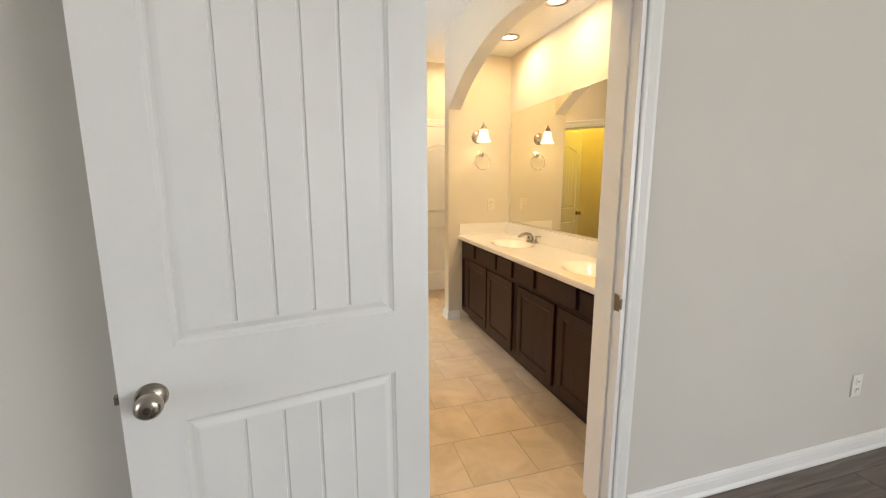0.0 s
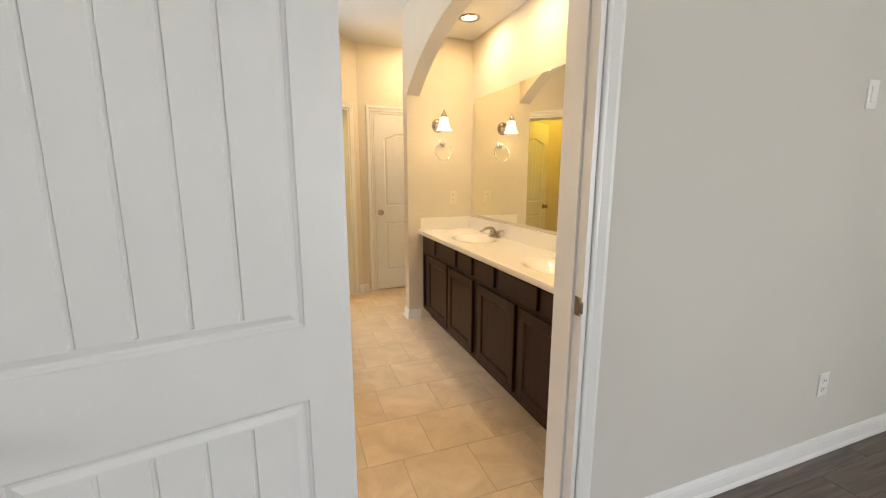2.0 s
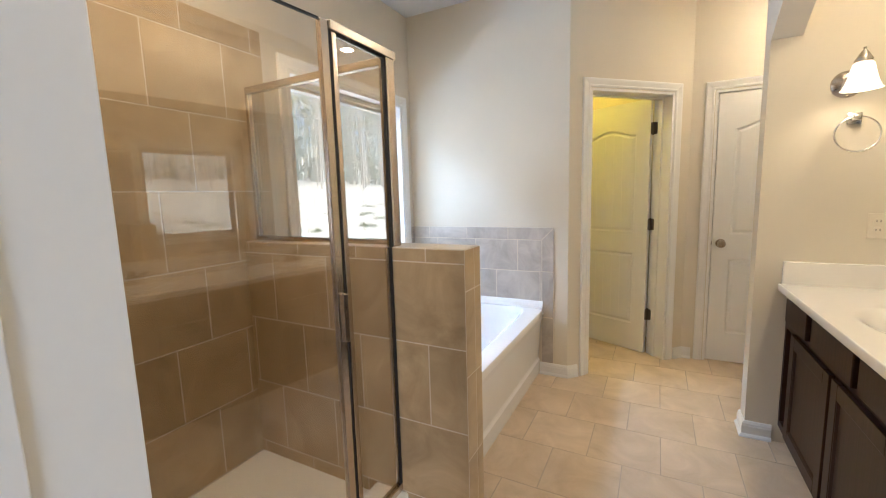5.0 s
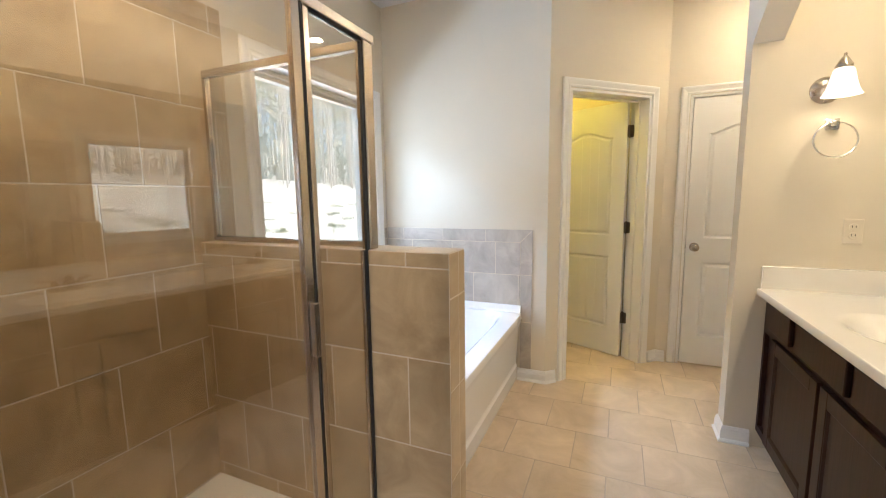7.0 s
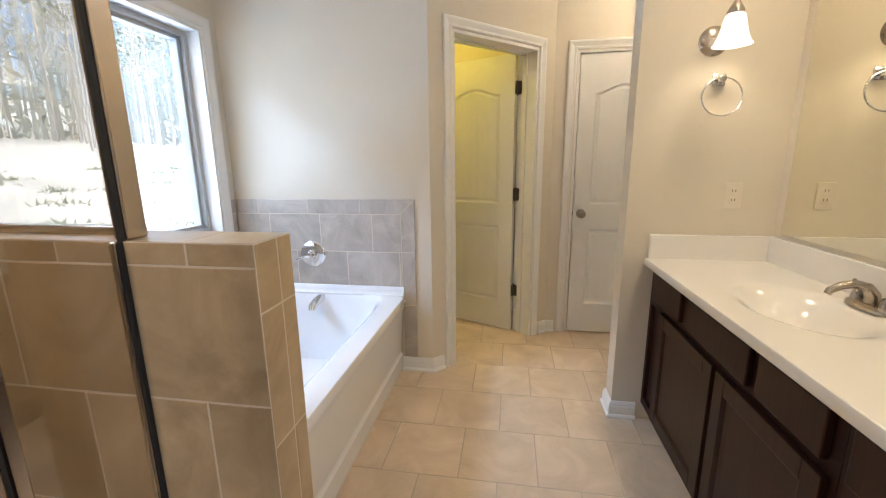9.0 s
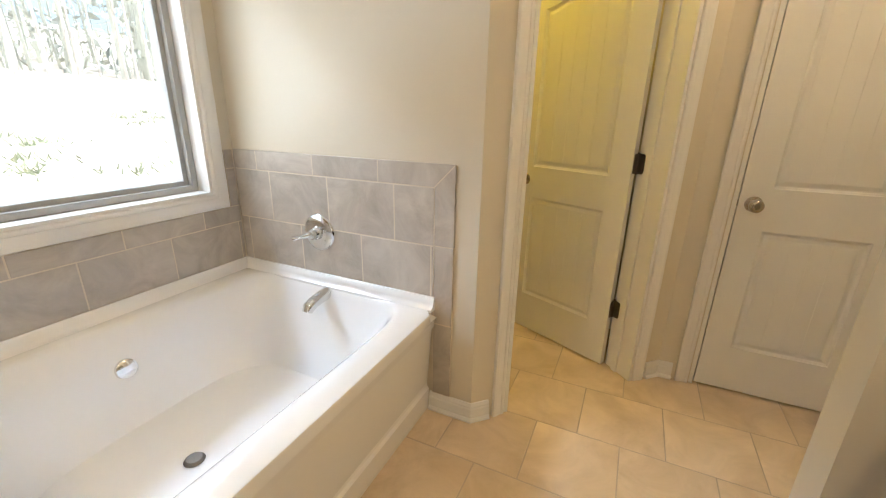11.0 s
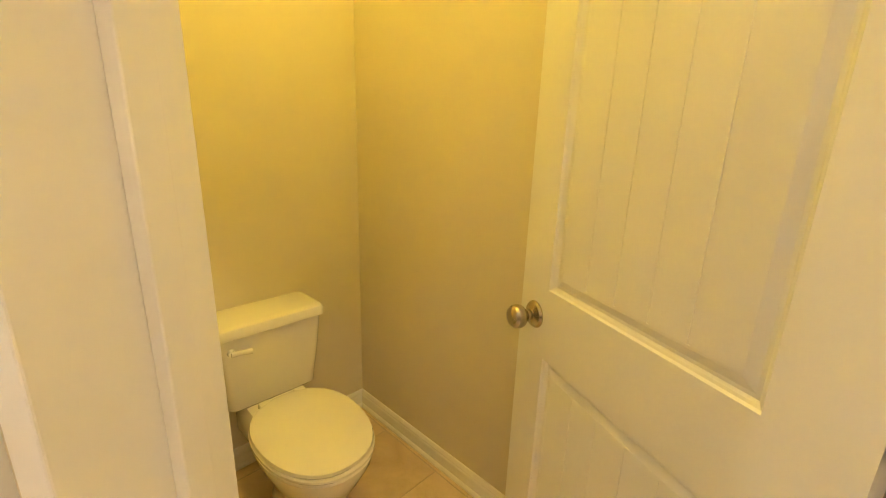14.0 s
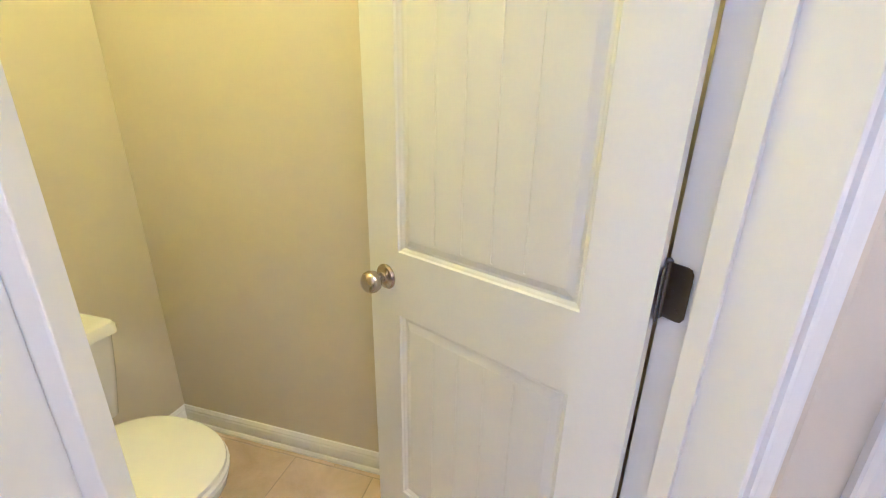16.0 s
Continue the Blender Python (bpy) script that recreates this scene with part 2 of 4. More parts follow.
for _l in list(MIRROR.node_tree.links):
    if _l.to_socket.name == "Roughness":
        MIRROR.node_tree.links.remove(_l)


# ---- building helpers ----
def box(bm, x0, x1, y0, y1, z0, z1, bev=0.0, m=None):
    v = [bm.verts.new((x, y, z)) for z in (z0, z1) for y in (y0, y1) for x in (x0, x1)]
    fs = [bm.faces.new([v[i] for i in q]) for q in ((0, 2, 3, 1), (4, 5, 7, 6), (0, 1, 5, 4), (2, 6, 7, 3), (0, 4, 6, 2), (1, 3, 7, 5))]
    if bev:
        es = {e for f in fs for e in f.edges}
        r = bmesh.ops.bevel(bm, geom=list(es), offset=bev, segments=2, affect="EDGES", profile=0.5)
        v = list({q for f in r["faces"] for q in f.verts} | {q for q in v if q.is_valid})
    if m is not None:
        bmesh.ops.transform(bm, matrix=m, verts=[q for q in v if q.is_valid])
    return bm


def boxes(*rows, bev=0.0):
    bm = bmesh.new()
    for r in rows:
        box(bm, *r, bev=bev)
    return bm


def loft(bm, rings, close=True, cap=(True, True)):
    """Skin over rings of equal count."""
    vs = [[bm.verts.new(p) for p in r] for r in rings]
    n = len(vs[0])
    for a, b in zip(vs, vs[1:]):
        for i in range(n if close else n - 1):
            j = (i + 1) % n
            bm.faces.new((a[i], a[j], b[j], b[i]))
    if cap[0]:
        bm.faces.new(list(reversed(vs[0])))
    if cap[1]:
        bm.faces.new(vs[-1])
    return bm


def lathe(bm, profile, m=None, seg=28):
    """Turn a profile of (radius, height) round z."""
    rings = [[(r * math.cos(2 * math.pi * i / seg), r * math.sin(2 * math.pi * i / seg), h) for i in range(seg)] for r, h in profile]
    if m is not None:
        rings = [[m @ Vector(p) for p in r] for r in rings]
    return loft(bm, rings)


def tube(bm, pts, radius, seg=10, cap=True):
    """A round bar along points; radius may vary from point to point."""
    pts = [Vector(p) for p in pts]
    rad = radius if isinstance(radius, (list, tuple)) else [radius] * len(pts)
    rings, side = [], None
    for i, p in enumerate(pts):
        d = (pts[min(i + 1, len(pts) - 1)] - pts[max(i - 1, 0)]).normalized()
        if side is None:
            side = d.orthogonal().normalized()
        side = (side - d * side.dot(d)).normalized()
        up = d.cross(side)
        rings.append([p + (side * math.cos(2 * math.pi * k / seg) + up * math.sin(2 * math.pi * k / seg)) * rad[i] for k in range(seg)])
    return loft(bm, rings, True, (cap, cap))


def mesh_from(bm, name, material, smooth=False):
    bmesh.ops.recalc_face_normals(bm, faces=bm.faces[:])
    me = bpy.data.meshes.new(name)
    bm.to_mesh(me)
    bm.free()
    me.materials.append(material)
    if smooth:
        for p in me.polygons:
            p.use_smooth = True
        me.set_sharp_from_angle(angle=radians(38))
    return me


def part(name, bm, material, parent=None, label="", smooth=False):
    ob = new(name, mesh_from(bm, name, material, smooth))
    if parent is not None:
        ob.parent = parent
    if label:
        ob["label"] = label
    return ob


def thing(name, bm, material, label, category, group="", kind="", smooth=False):
    return tagged(part(name, bm, material, None, "", smooth), label, category, group, kind)


def empty(name, label, category, group="", kind="", m=None):
    ob = tagged(new(name), label, category, group, kind)
    ob.empty_display_size = 0.1
    if m is not None:
        ob.matrix_world = m
    return ob


def structure(name, bm, material, label="", category=""):
    return tagged(part(name, bm, material), label, category or name.split("_")[0], "", "structure")


# ---- plan: x across the bathroom, y along it, floor at 0 ----
WL, WR = -0.83, 2.06          # window wall, mirror wall
YE0, YE1 = 1.40, 1.55         # wall between bedroom and bathroom
YT = 4.275                    # wall at the tub's foot
YP0, YP1 = 3.942, 4.062       # pier beside the vanity
YF = 5.02                     # closet wall
CEILZ, ALCZ = 2.74, 2.54
DX0, DX1, DH = 0.537, 1.332, 2.04   # bathroom doorway
HYP = math.sqrt(0.5)
AX = 0.432
ANG = pose(AX, YT, 0, 0, 0, 45)    # angled wall: local x along it, local y into the toilet room
AL = (YF - YT) / HYP                  # its length
AO0, AO1 = 0.163, 0.888               # its doorway

# ---- floors and ceilings ----
structure("floor_bathroom", boxes((WL - 0.12, WR + 0.12, YE0 + 0.05, 5.6, -0.12, 0.0002)), GROUT, "beige grout bed under square ceramic floor tiles", "floor")
structure("floor_bedroom", boxes((-3.0, 4.0, -3.6, YE0 + 0.05, -0.12, -0.014)), DARKGAP, "dark wood plank floor of the bedroom", "floor")
structure("ceiling_bathroom", boxes((WL - 0.12, WR + 0.12, YE0, 5.6, CEILZ, CEILZ + 0.1)), CEIL, "flat white painted ceiling", "ceiling")
structure("ceiling_alcove", boxes((1.552, WR, YE1, YP0, ALCZ, ALCZ + 0.06)), CEIL, "lowered white ceiling above the vanity", "ceiling")
structure("ceiling_bedroom", boxes((-3.1, 4.1, -3.7, YE0, CEILZ, CEILZ + 0.1)), CEIL, "flat white painted ceiling", "ceiling")
structure("roof_slab", boxes((-3.2, 4.2, -3.8, 5.8, CEILZ + 0.12, CEILZ + 0.3)), CEIL, "plain slab that closes the rooms above", "roof")

# ---- walls ----
WY0, WY1, WZ0, WZ1 = 3.035, 4.14, 0.895, 2.045    # window opening
structure("wall_window", boxes((WL - 0.16, WL, YE0 - 0.02, WY0, 0, CEILZ), (WL - 0.16, WL, WY1, 5.6, 0, CEILZ),
                               (WL - 0.16, WL, WY0, WY1, 0, WZ0), (WL - 0.16, WL, WY0, WY1, WZ1, CEILZ)), WALL, "beige painted wall with a window above the tub", "wall")
structure("wall_mirror", boxes((WR, WR + 0.12, YE1, 5.6, 0, CEILZ)), WALL, "cream painted wall behind the vanity", "wall")


def two_sided_wall():
    bm = boxes((-3.0, DX0, YE0, YE1, 0, CEILZ), (DX1, 4.0, YE0, YE1, 0, CEILZ), (DX0, DX1, YE0, YE1, DH, CEILZ))
    ob = structure("wall_entry", bm, WALL, "painted wall with the bathroom doorway", "wall")
    ob.data.materials.append(BEDWALL)
    for p in ob.data.polygons:
        if p.normal.y < -0.5 or p.center.y < YE0 + 0.001:
            p.material_index = 1


two_sided_wall()
structure("wall_tub", boxes((WL, AX, YT, YT + 0.12, 0, CEILZ)), WALL, "white painted wall at the foot of the tub", "wall")
_bm = bmesh.new()
for r in ((0.0, AO0, 0, 0.162, 0, CEILZ), (AO1, AL, 0, 0.162, 0, CEILZ), (AO0, AO1, 0, 0.162, DH, CEILZ)):
    box(_bm, *r)
_bm.transform(ANG)
structure("wall_angled", _bm, WALL, "angled beige wall with the toilet room doorway", "wall")
CX0, CX1 = 1.325, 1.955
structure("wall_closet", boxes((AX + YF - YT, CX0, YF, YF + 0.12, 0, CEILZ), (CX1, WR, YF, YF + 0.12, 0, CEILZ), (CX0, CX1, YF, YF + 0.12, DH, CEILZ)), WALL, "beige wall with the closet door", "wall")
structure("wall_closet_back", boxes((1.2, WR, 5.45, 5.55, 0, CEILZ)), WALL, "plain wall behind the closet door", "wall")
structure("wall_toilet_far", boxes((WL, 1.2, 5.445, 5.56, 0, CEILZ)), WALL, "cream painted far wall of the toilet room", "wall")
structure("wall_toilet_side", boxes((1.12, 1.2, YF + 0.12, 5.445, 0, CEILZ)), WALL, "cream painted side wall of the toilet room", "wall")
structure("wall_toilet_back", boxes((WL, WL + 0.115, YT + 0.12, 5.445, 0, CEILZ)), WALL, "cream painted wall behind the toilet", "wall")


def arch_wall():
    """The pier and the arched header before the vanity alcove, in one piece."""
    bm = bmesh.new()
    box(bm, 1.432, WR, YP0, YP1, 0, CEILZ)
    yc, half, z0, rise, n = (YP0 + 1.49) / 2, (YP0 - 1.49) / 2, 2.035, 0.365, 40
    rad = (half ** 2 + rise ** 2) / (2 * rise)
    sweep = math.asin(half / rad)
    pts = [(yc + rad * math.sin(a), z0 + rise - rad + rad * math.cos(a)) for a in [sweep - 2 * sweep * i / n for i in range(n + 1)]]
    for (ya, za), (yb, zb) in zip(pts, pts[1:]):
        q = [bm.verts.new((x, y, z)) for x in (1.432, 1.552) for y, z in ((ya, za), (yb, zb), (yb, CEILZ), (ya, CEILZ))]
        for f in ((0, 1, 2, 3), (7, 6, 5, 4), (0, 4, 5, 1)):
            bm.faces.new([q[k] for k in f])
    bmesh.ops.remove_doubles(bm, verts=bm.verts[:], dist=0.0002)
    ob = structure("wall_pier_arch", bm, WALL, "cream pier and arched header before the vanity alcove", "wall")
    for p in ob.data.polygons:
        p.use_smooth = True
    ob.data.set_sharp_from_angle(angle=radians(30))


arch_wall()
# bedroom shell
# the openings in both side walls are unseen, cut for the daylight lamps
structure("wall_bedroom_left", boxes((-3.1, -3.0, -3.7, -1.6, 0, CEILZ), (-3.1, -3.0, -0.2, YE0, 0, CEILZ), (-3.1, -3.0, -1.6, -0.2, 0, 0.7), (-3.1, -3.0, -1.6, -0.2, 2.2, CEILZ)), BEDWALL, "grey bedroom wall", "wall")
structure("wall_bedroom_right", boxes((3.87, 4.0, -3.7, -3.5, 0, CEILZ), (3.87, 4.0, -1.3, YE0, 0, CEILZ), (3.87, 4.0, -3.5, -1.3, 0, 0.7), (3.87, 4.0, -3.5, -1.3, 2.2, CEILZ)), BEDWALL, "grey bedroom wall", "wall")
structure("wall_bedroom_back", boxes((-3.0, 3.87, -3.7, -3.6, 0, CEILZ)), BEDWALL, "grey bedroom wall", "wall")


# ---- trim ----
def casing_profile():
    """Colonial casing: width across, height off the wall."""
    return [(0, 0), (0, 0.009), (0.006, 0.012), (0.014, 0.0125), (0.018, 0.010), (0.036, 0.015), (0.046, 0.018), (0.058, 0.018), (0.062, 0.015), (0.062, 0)]


def casing(name, m, w, h, label):
    """A mitred casing round a doorway: local x along the wall, z up, -y off the wall; the doorway from 0 to w."""
    bm = bmesh.new()
    pr = casing_profile()
    rings = []
    for px, pz, sx, sz in ((0, 0.0, -1, 0), (0, h, -1, 1), (w, h, 1, 1), (w, 0.0, 1, 0)):
        rings.append([m @ Vector((px + sx * (a * 0.92 + 0.005), -b, pz + sz * (a * 0.92 + 0.005))) for a, b in pr])
    loft(bm, rings)
    return structure(name, bm, TRIM, label, "door casing")


def jamb(name, m, w, h, depth, stop, label):
    """Jamb lining with a stop strip; local y through the wall."""
    bm = boxes((0, 0.018, -0.004, depth + 0.004, 0, h - 0.018), (w - 0.018, w, -0.004, depth + 0.004, 0, h - 0.018), (0, w, -0.004, depth + 0.004, h - 0.018, h),
               (0.018, 0.029, stop, stop + 0.034, 0, h - 0.018), (w - 0.029, w - 0.018, stop, stop + 0.034, 0, h - 0.018), (0.029, w - 0.029, stop, stop + 0.034, h - 0.029, h - 0.018), bev=0.0015)
    bm.transform(m)
    return structure(name, bm, TRIM, label, "door jamb")


E_IN = Matrix.Translation((DX0, YE0, 0))
E_OUT = Matrix.Translation((DX1, YE1, 0)) @ pose(0, 0, 0, 0, 0, 180)
casing("trim_entry_bedroom", E_IN, DX1 - DX0, DH, "white moulded casing round the bathroom doorway")
casing("trim_entry_bathroom", E_OUT, DX1 - DX0, DH, "white moulded casing round the bathroom doorway")
jamb("trim_entry_jamb", E_IN, DX1 - DX0, DH, YE1 - YE0, 0.038, "white painted jamb of the bathroom doorway")
A_IN = ANG @ Matrix.Translation((AO0, 0, 0))
casing("trim_toilet_doorway", A_IN, AO1 - AO0, DH, "white moulded casing round the toilet room doorway")
casing("trim_toilet_inside", ANG @ Matrix.Translation((AO1, 0.162, 0)) @ pose(0, 0, 0, 0, 0, 180), AO1 - AO0, DH, "white casing inside the toilet room")
jamb("trim_toilet_jamb", A_IN, AO1 - AO0, DH, 0.162, 0.080, "white painted jamb of the toilet room doorway")
C_IN = Matrix.Translation((CX0, YF, 0))
casing("trim_closet", C_IN, CX1 - CX0, DH, "white moulded casing round the closet door")
jamb("trim_closet_jamb", C_IN, CX1 - CX0, DH, 0.12, 0.042, "white painted jamb of the closet door")


def baseboard(name, path, label="white moulded baseboard along the wall"):
    """Baseboard with a shoe mould along a polyline; the room lies to the right of the way along it."""
    prof = [(0, 0), (0.022, 0), (0.022, 0.010), (0.017, 0.018), (0.013, 0.021), (0.013, 0.062), (0.010, 0.070), (0.011, 0.075), (0.005, 0.088), (0.0, 0.090)]
    pts = [Vector((*p, 0)) for p in path]
    bm, rings = bmesh.new(), []
    for i, p in enumerate(pts):
        a = (p - pts[i - 1]).normalized() if i else None
        b = (pts[i + 1] - p).normalized() if i + 1 < len(pts) else None
        na = Vector((a.y, -a.x, 0)) if a else None
        nb = Vector((b.y, -b.x, 0)) if b else None
        n = na if nb is None else nb if na is None else (na + nb) / (1 + na.dot(nb))
        rings.append([p + n * d + Vector((0, 0, h)) for d, h in prof])
    loft(bm, rings)
    return structure(name, bm, TRIM, label, "baseboard")


_a0 = ANG @ Vector((AO0 - 0.080, 0, 0))
_a1 = ANG @ Vector((AO1 + 0.080, 0, 0))
baseboard("baseboard_tub_corner", [(0.236, YT), (AX, YT), (_a0.x, _a0.y)])
baseboard("baseboard_closet", [(_a1.x, _a1.y), (AX + YF - YT, YF), (CX0 - 0.080, YF)])
baseboard("baseboard_closet_side", [(CX1 + 0.080, YF), (WR, YF), (WR, YP1), (1.432, YP1), (1.432, YP0), (1.548, YP0)])
baseboard("baseboard_bedroom_right", [(DX1 + 0.080, YE0), (3.87, YE0), (3.87, -3.6)])
baseboard("baseboard_bedroom_left", [(-3.0, -3.6), (-3.0, YE0), (DX0 - 0.080, YE0)])
baseboard("baseboard_toilet", [(WL + 0.115, YT + 0.12), (WL + 0.115, 5.445), (1.12, 5.445)])
baseboard("baseboard_entry", [(DX0 - 0.080, YE1), (0.10, YE1)])


# ---- doors ----
def leaf_outline(x0, x1, z0, z1, rise, d, n=16):
    """Outline of a door panel, drawn in by d: the bottom edge, then the cambered top from right to left."""
    a, b = x0 + d, x1 - d
    pts = [(a, z0 + d), (b, z0 + d)]
    mid, half = (x0 + x1) / 2, (x1 - x0) / 2
    for i in range(n + 1):
        x = b + (a - b) * i / n
        u = (x - mid) / half
        pts.append((x, z1 - d + rise * (math.cos(math.pi * u) * 0.5 + 0.5)))
    return pts


MW = 0.038                     # width of the panel moulding


def door(name, w, h, m, label, planks=5, group="panelled interior doors", stile=0.115, top=0.255, rise=0.055, groove=0.0013, floor=0.0056, rail=(0.80, 0.985)):
    """A moulded two-panel door with planked fields: local x from the hinge, y the thickness, z up."""
    t = 0.0175
    root = tagged(new(name), label, "door", group, "structure")
    root.matrix_world = m
    panels = ((0.225, rail[0], 0.0), (rail[1], h - top, rise))
    lw = w - 2 * stile
    bm = bmesh.new()
    box(bm, 0, w, -t + 0.013, t - 0.013, 0, h)
    for s in (-1, 1):
        def P(x, z, depth=0.0):
            return (x, s * (t - depth), z)
        for x0, x1 in ((0, stile), (w - stile, w)):
            bm.faces.new([bm.verts.new(P(*q)) for q in ((x0, 0), (x1, 0), (x1, h), (x0, h))])
        for z0, z1 in ((0, panels[0][0]), (panels[0][1], panels[1][0])):
            bm.faces.new([bm.verts.new(P(*q)) for q in ((stile, z0), (w - stile, z0), (w - stile, z1), (stile, z1))])
        top = leaf_outline(stile, w - stile, panels[1][0], panels[1][1], panels[1][2], 0)[2:]
        for (xa, za), (xb, zb) in zip(top, top[1:]):
            bm.faces.new([bm.verts.new(P(*q)) for q in ((xa, za), (xb, zb), (xb, h), (xa, h))])
        for z0, z1, rise in panels:
            rings = []
            for d, dep in ((0, 0), (0.003, 0.005), (0.007, 0.0075), (0.011, 0.0115), (0.017, 0.0118), (0.020, 0.0105), (0.033, 0.0045), (MW, 0.0042), (MW + 0.0005, floor)):
                rings.append([P(x, z, dep) for x, z in leaf_outline(stile, w - stile, z0, z1, rise, d)])
            loft(bm, rings, True, (False, True))
        for xx in (0, w):
            bm.faces.new([bm.verts.new((xx, y, z)) for y, z in ((s * (t - 0.013), 0), (s * t, 0), (s * t, h), (s * (t - 0.013), h))])
        bm.faces.new([bm.verts.new((x, y, h)) for x, y in ((0, s * (t - 0.013)), (w, s * (t - 0.013)), (w, s * t), (0, s * t))])
        bm.faces.new([bm.verts.new((x, y, 0)) for x, y in ((0, s * (t - 0.013)), (w, s * (t - 0.013)), (w, s * t), (0, s * t))])
    bmesh.ops.remove_doubles(bm, verts=bm.verts[:], dist=0.0002)
    body = part("door_leaf", bm, DOOR, root)
    # planked fields with grooves between
    f0, f1 = stile + MW, w - stile - MW
    pw = (f1 - f0) / planks
    for s in (-1, 1):
        for z0, z1, rise in panels:
            for k in range(planks):
                a, b = f0 + k * pw + (groove if k else 0), f0 + (k + 1) * pw - (groove if k < planks - 1 else 0)
                mid, half = w / 2, lw / 2
                def tz(x):
                    return z1 - MW + rise * (math.cos(math.pi * (x - mid) / half) * 0.5 + 0.5)
                xs = [a + (b - a) * i / 3 for i in range(4)]
                bk = bmesh.new()
                g = groove
                front = [(a + (g if k else 0), z0 + MW)] + [(b - (g if k < planks - 1 else 0), z0 + MW)] + [(min(max(x, a + (g if k else 0)), b - (g if k < planks - 1 else 0)), tz(x)) for x in reversed(xs)]
                back = [(a, z0 + MW), (b, z0 + MW)] + [(x, tz(x)) for x in reversed(xs)]
                loft(bk, [[(x, s * (t - 0.0105), z) for x, z in back], [(x, s * (t - 0.0042), z) for x, z in front]], True, (False, True))
                part("plank", bk, DOOR, body)
    return root


def knob(parent, m, label="satin nickel round door knob", both=True, lock=False):
    """A rosette with a round knob on each face; local y through the leaf."""
    for s in ((1, -1) if both else (-1,)):
        turn = m @ Matrix.Translation((0, s * 0.0175, 0)) @ pose(0, 0, 0, -90 * s, 0, 0)
        bm = bmesh.new()
        lathe(bm, [(0.001, 0), (0.033, 0.0), (0.033, 0.003), (0.029, 0.008), (0.016, 0.010), (0.012, 0.014), (0.012, 0.024), (0.018, 0.030), (0.026, 0.038), (0.0285, 0.048), (0.027, 0.058), (0.021, 0.066), (0.012, 0.069), (0.001, 0.0695)], turn, 32)
        k = part("door_knob", bm, NICKEL, parent, label, True)
        if lock:
            bm = bmesh.new()
            lathe(bm, [(0.001, 0.069), (0.008, 0.069), (0.008, 0.072), (0.001, 0.0725)], turn, 16)
            part("lock_button", bm, BRONZE, k, "", True)


def hinge(parent, m, second=90, material=BRONZE):
    """A butt hinge with rounded leaves: barrel along z, one leaf towards +x, the other turned from it by second."""
    bm = bmesh.new()
    lathe(bm, [(0.001, -0.051), (0.004, -0.050), (0.0065, -0.047), (0.0065, 0.047), (0.004, 0.050), (0.001, 0.051)], m, 12)
    for z in (-0.027, -0.009, 0.009, 0.027):
        lathe(bm, [(0.0055, z - 0.0008), (0.0068, z - 0.0006), (0.0068, z + 0.0006), (0.0055, z + 0.0008)], m, 12)
    b = part("hinge", bm, material, parent, "dark metal butt hinge", True)
    for flip in (0, 1):
        bm = bmesh.new()
        pts = [(0, -0.045), (0.030, -0.045), (0.036, -0.043), (0.040, -0.036), (0.040, 0.036), (0.036, 0.043), (0.030, 0.045), (0, 0.045)]
        rot = Matrix.Identity(4) if not flip else pose(0, 0, 0, 0, 0, second)
        loft(bm, [[m @ rot @ Vector((x, yy, z)) for x, z in pts] for yy in (-0.0012, 0.0012)])
        for z in (-0.028, 0.0, 0.028):
            lathe(bm, [(0.0035, -0.002), (0.0035, 0.002)], m @ rot @ Matrix.Translation((0.026 if z else 0.015, 0, z)) @ pose(0, 0, 0, 90, 0, 0), 8)
        part("hinge_leaf", bm, material, b)


HINGE_Z = (0.335, 1.07, 1.81)
# bathroom door, folded back against the bedroom wall
ED = pose(0.556, 1.362, 0.012, 0, 0, 180 + 11.6)
ENTRY = door("door_1", 0.766, 2.02, ED, "white planked panel door standing wide open", 5, top=0.125, rise=0.0, groove=0.0028, stile=0.111, floor=0.0095, rail=(0.795, 0.982))
knob(ENTRY, Matrix.Translation((0.706, 0, 0.872)), "satin nickel privacy knob", True, True)
part("latch_bolt", boxes((0.766, 0.778, -0.007, 0.007, 0.862, 0.884), bev=0.002), NICKEL, ENTRY)
for z in HINGE_Z:
    hinge(ENTRY, ED.inverted() @ pose(0.5585, YE0 - 0.008, z, 0, 0, 90), 180)
# toilet room door, half open into the toilet room
TW = 0.664
_hp = ANG @ Vector((AO1 - 0.026, 0.162, 0))
TD = pose(_hp.x, _hp.y, 0.012, 0, 0, 155.2) @ Matrix.Translation((0.004, 0.020, 0))
TOILET_DOOR = door("door_2", TW, 2.02, TD, "white planked panel door half open into the toilet room", 5, stile=0.107, rail=(0.82, 0.99))
knob(TOILET_DOOR, Matrix.Translation((TW - 0.062, 0, 0.915)))
for z in HINGE_Z:
    hinge(TOILET_DOOR, TD.inverted() @ pose(_hp.x, _hp.y, z, 0, 0, -45), -66)
# closet door, shut
CD = pose(CX1 - 0.021, YF + 0.022, 0.012, 0, 0, 180)
CLOSET_DOOR = door("door_3", CX1 - CX0 - 0.045, 2.005, CD, "white planked panel door, shut, with arched upper panel", 4, stile=0.110)
knob(CLOSET_DOOR, Matrix.Translation((CX1 - CX0 - 0.040 - 0.06, 0, 0.915)))
part("latch_bolt", boxes((CX1 - CX0 - 0.045, CX1 - CX0 - 0.041, -0.012, 0.010, 0.900, 0.930), bev=0.001), BRONZE, CLOSET_DOOR)
